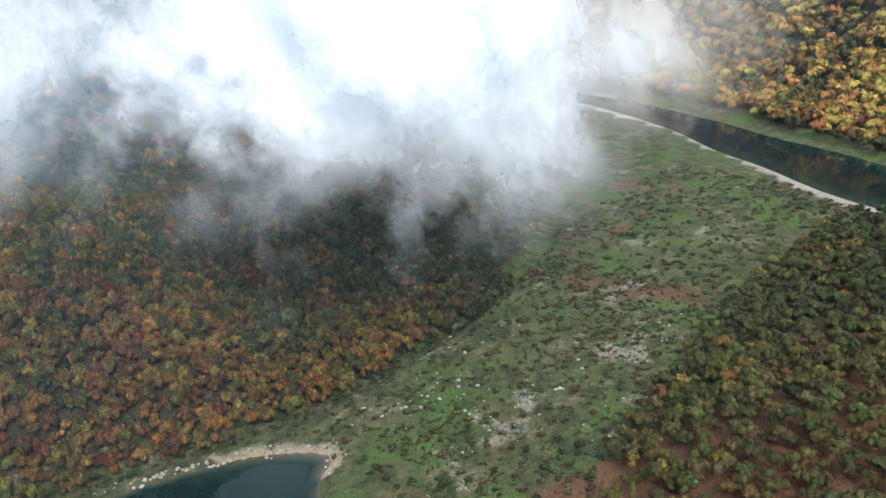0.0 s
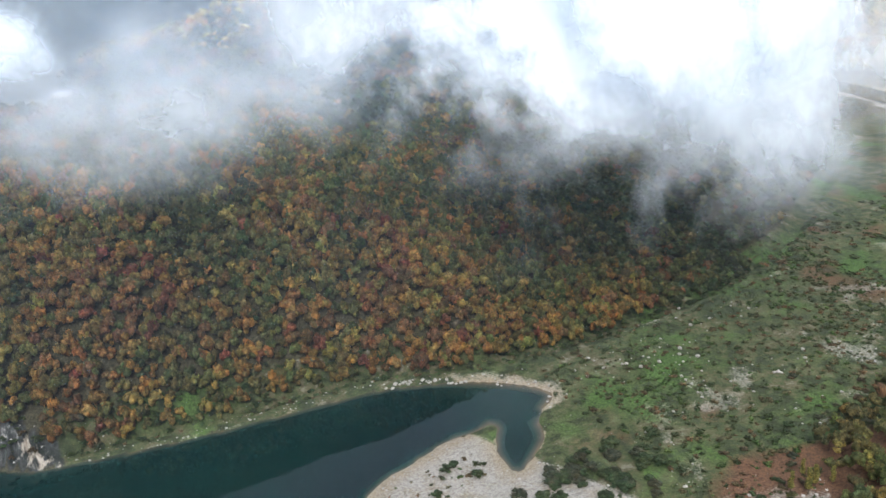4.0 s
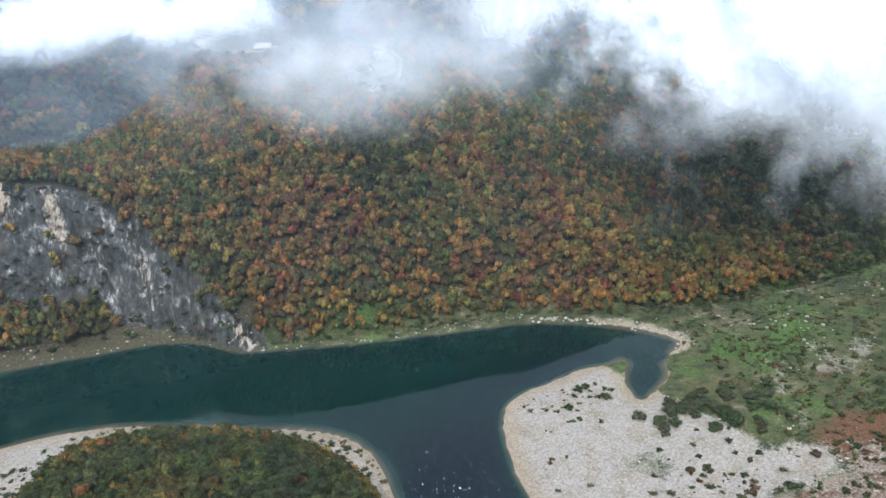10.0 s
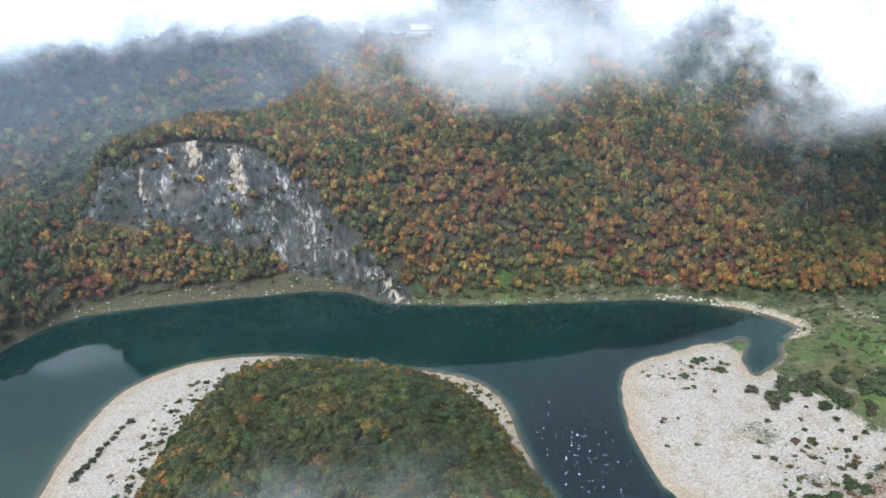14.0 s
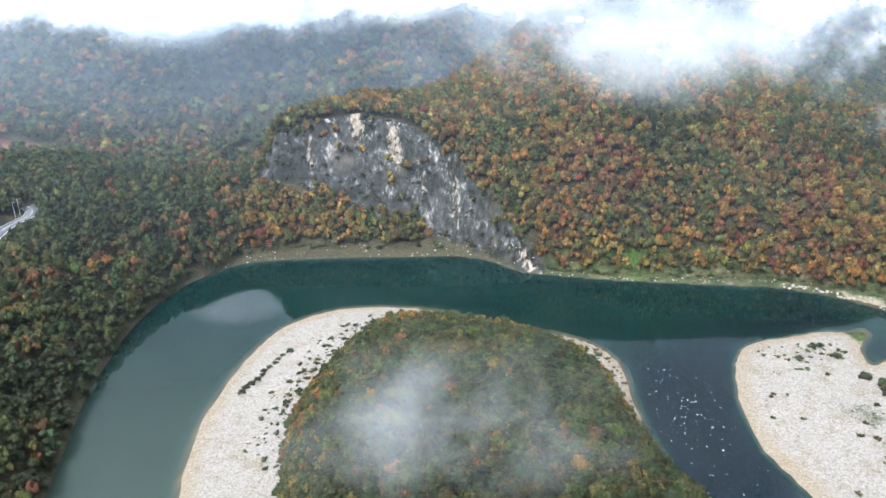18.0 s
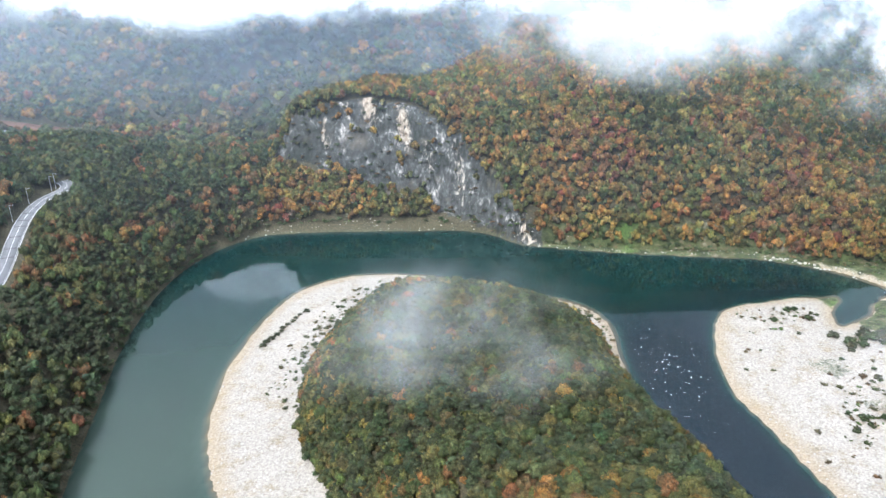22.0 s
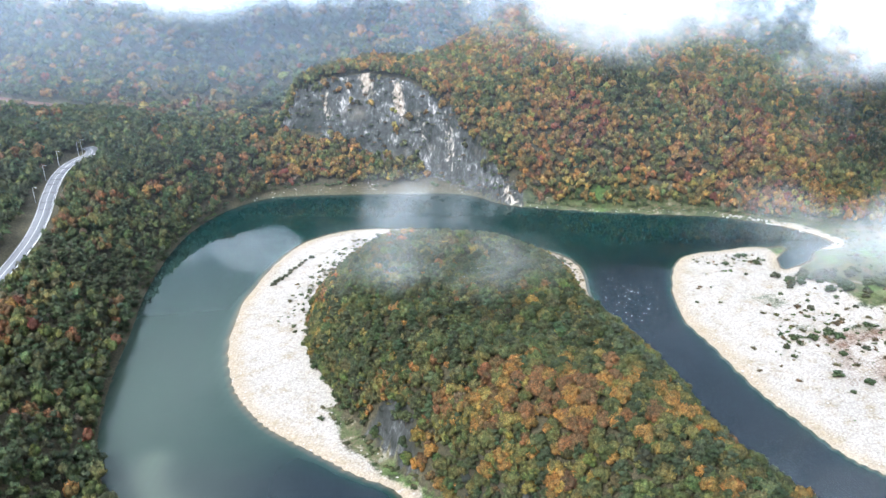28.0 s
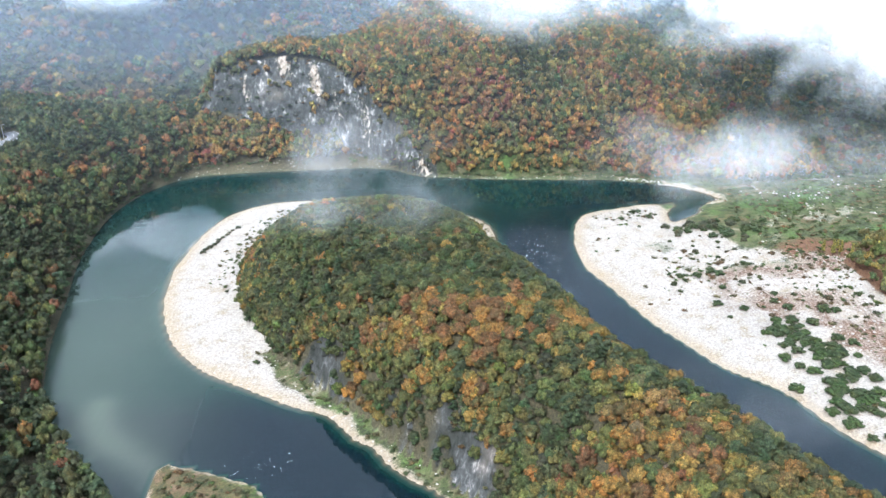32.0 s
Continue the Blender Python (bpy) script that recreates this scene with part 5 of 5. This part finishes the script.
for i in (22, 30, 38, 46, 50):
    d = ROAD[i + 1] - ROAD[i]
    nrm = np.array((-d[1], d[0])) / np.hypot(*d)
    p = ROAD[i] + 4.6 * nrm
    lamp_post(p[0], p[1], rz[i] - 0.1, math.degrees(math.atan2(-nrm[1], -nrm[0])))


def house(x, y, w, d, h, turn, roof_mat, label, group):
    """A small house: walls, a gabled roof with eaves, door and windows."""
    root = tagged(new("house"), label, "house", group)
    bm = bmesh.new()
    box(bm, (0, 0, h / 2 - 0.3), (w, d, h + 0.6))
    part("wall", bm, WALL, root)
    bm = bmesh.new()
    e, r = 0.5, 0.32 * d
    v = [bm.verts.new(c) for c in ((-w / 2 - e, -d / 2 - e, h - 0.1), (w / 2 + e, -d / 2 - e, h - 0.1), (w / 2 + e, 0, h + r), (-w / 2 - e, 0, h + r), (-w / 2 - e, d / 2 + e, h - 0.1), (w / 2 + e, d / 2 + e, h - 0.1))]
    for f in ((0, 1, 2, 3), (3, 2, 5, 4), (0, 3, 4), (1, 5, 2), (0, 4, 5, 1)):
        bm.faces.new([v[i] for i in f])
    part("roof", bm, roof_mat, root)
    bm = bmesh.new()
    box(bm, (-w * 0.18, -d / 2 - 0.03, 1.0), (1.0, 0.1, 2.1))
    part("door", bm, BARK, root)
    for k in (-0.36, 0.1, 0.33):
        bm = bmesh.new()
        box(bm, (w * k, -d / 2 - 0.03, 1.6), (1.3, 0.1, 1.1))
        part("window", bm, GLASS, root)
    root.matrix_basis = pose(x, y, height(x, y), 0, 0, turn)
    return root


roofs = [(GREY, "white walled village house with a grey roof"), (TILE, "white walled village house with a reddish roof"), (BLUE, "white walled village house with a blue roof")]
for i in range(34):
    u, v = rng.random(), rng.random()
    x, y = -60 + 120 * u + 6 * rng.normal(), 930 + 190 * v - 20 * u
    rm, lb = roofs[(0, 0, 1, 0, 2)[i % 5]]
    house(x, y, 9 + 4 * rng.random(), 7 + 2 * rng.random(), 3.2 + 1.5 * rng.random(), 25 * rng.normal(), rm, lb, "village houses")
for i in range(4):
    house(112 + 22 * i, 1022 - 9 * i, 19, 7, 3.4, -20, BLUE if i % 2 else GREY, "long low farm shed with a pale metal roof", "farm sheds")
for i, (x, y) in enumerate([(-352, 548), (-344, 543), (-362, 540), (-300, 516)]):
    house(x, y, 8, 6, 3.0, 15 + 20 * i, (BLUE, GREY, BLUE, GREY)[i], "small farm house with a metal roof beside the field", "farm houses")


def on_ground(points, steps=5):
    line = smooth(points, steps=steps)
    z, _ = field(line[:, 0], line[:, 1])
    return line, np.maximum(z, 0.5)


for pts in ([(-72, 1020), (-52, 985), (-30, 945), (-5, 912), (20, 925), (10, 890)], [(-70, 1020), (-40, 1060), (10, 1100), (70, 1130)], [(70, 1020), (150, 985), (240, 950), (330, 930)]):
    line, lz = on_ground(pts)
    tagged(new("village_road", strip(line, lz, 2.4, 0.35, CONCRETE, "village_road", 0, 0.6)), "pale concrete lane through the far village", "road", kind="structure")
line, lz = on_ground([(-400, 590), (-370, 575), (-340, 564), (-300, 548)])
tagged(new("crop_field", strip(line, lz, 9.0, 0.45, CROP, "crop_field", 0, 0.8)), "reddish brown harvested field below the far hill", "field", kind="structure")
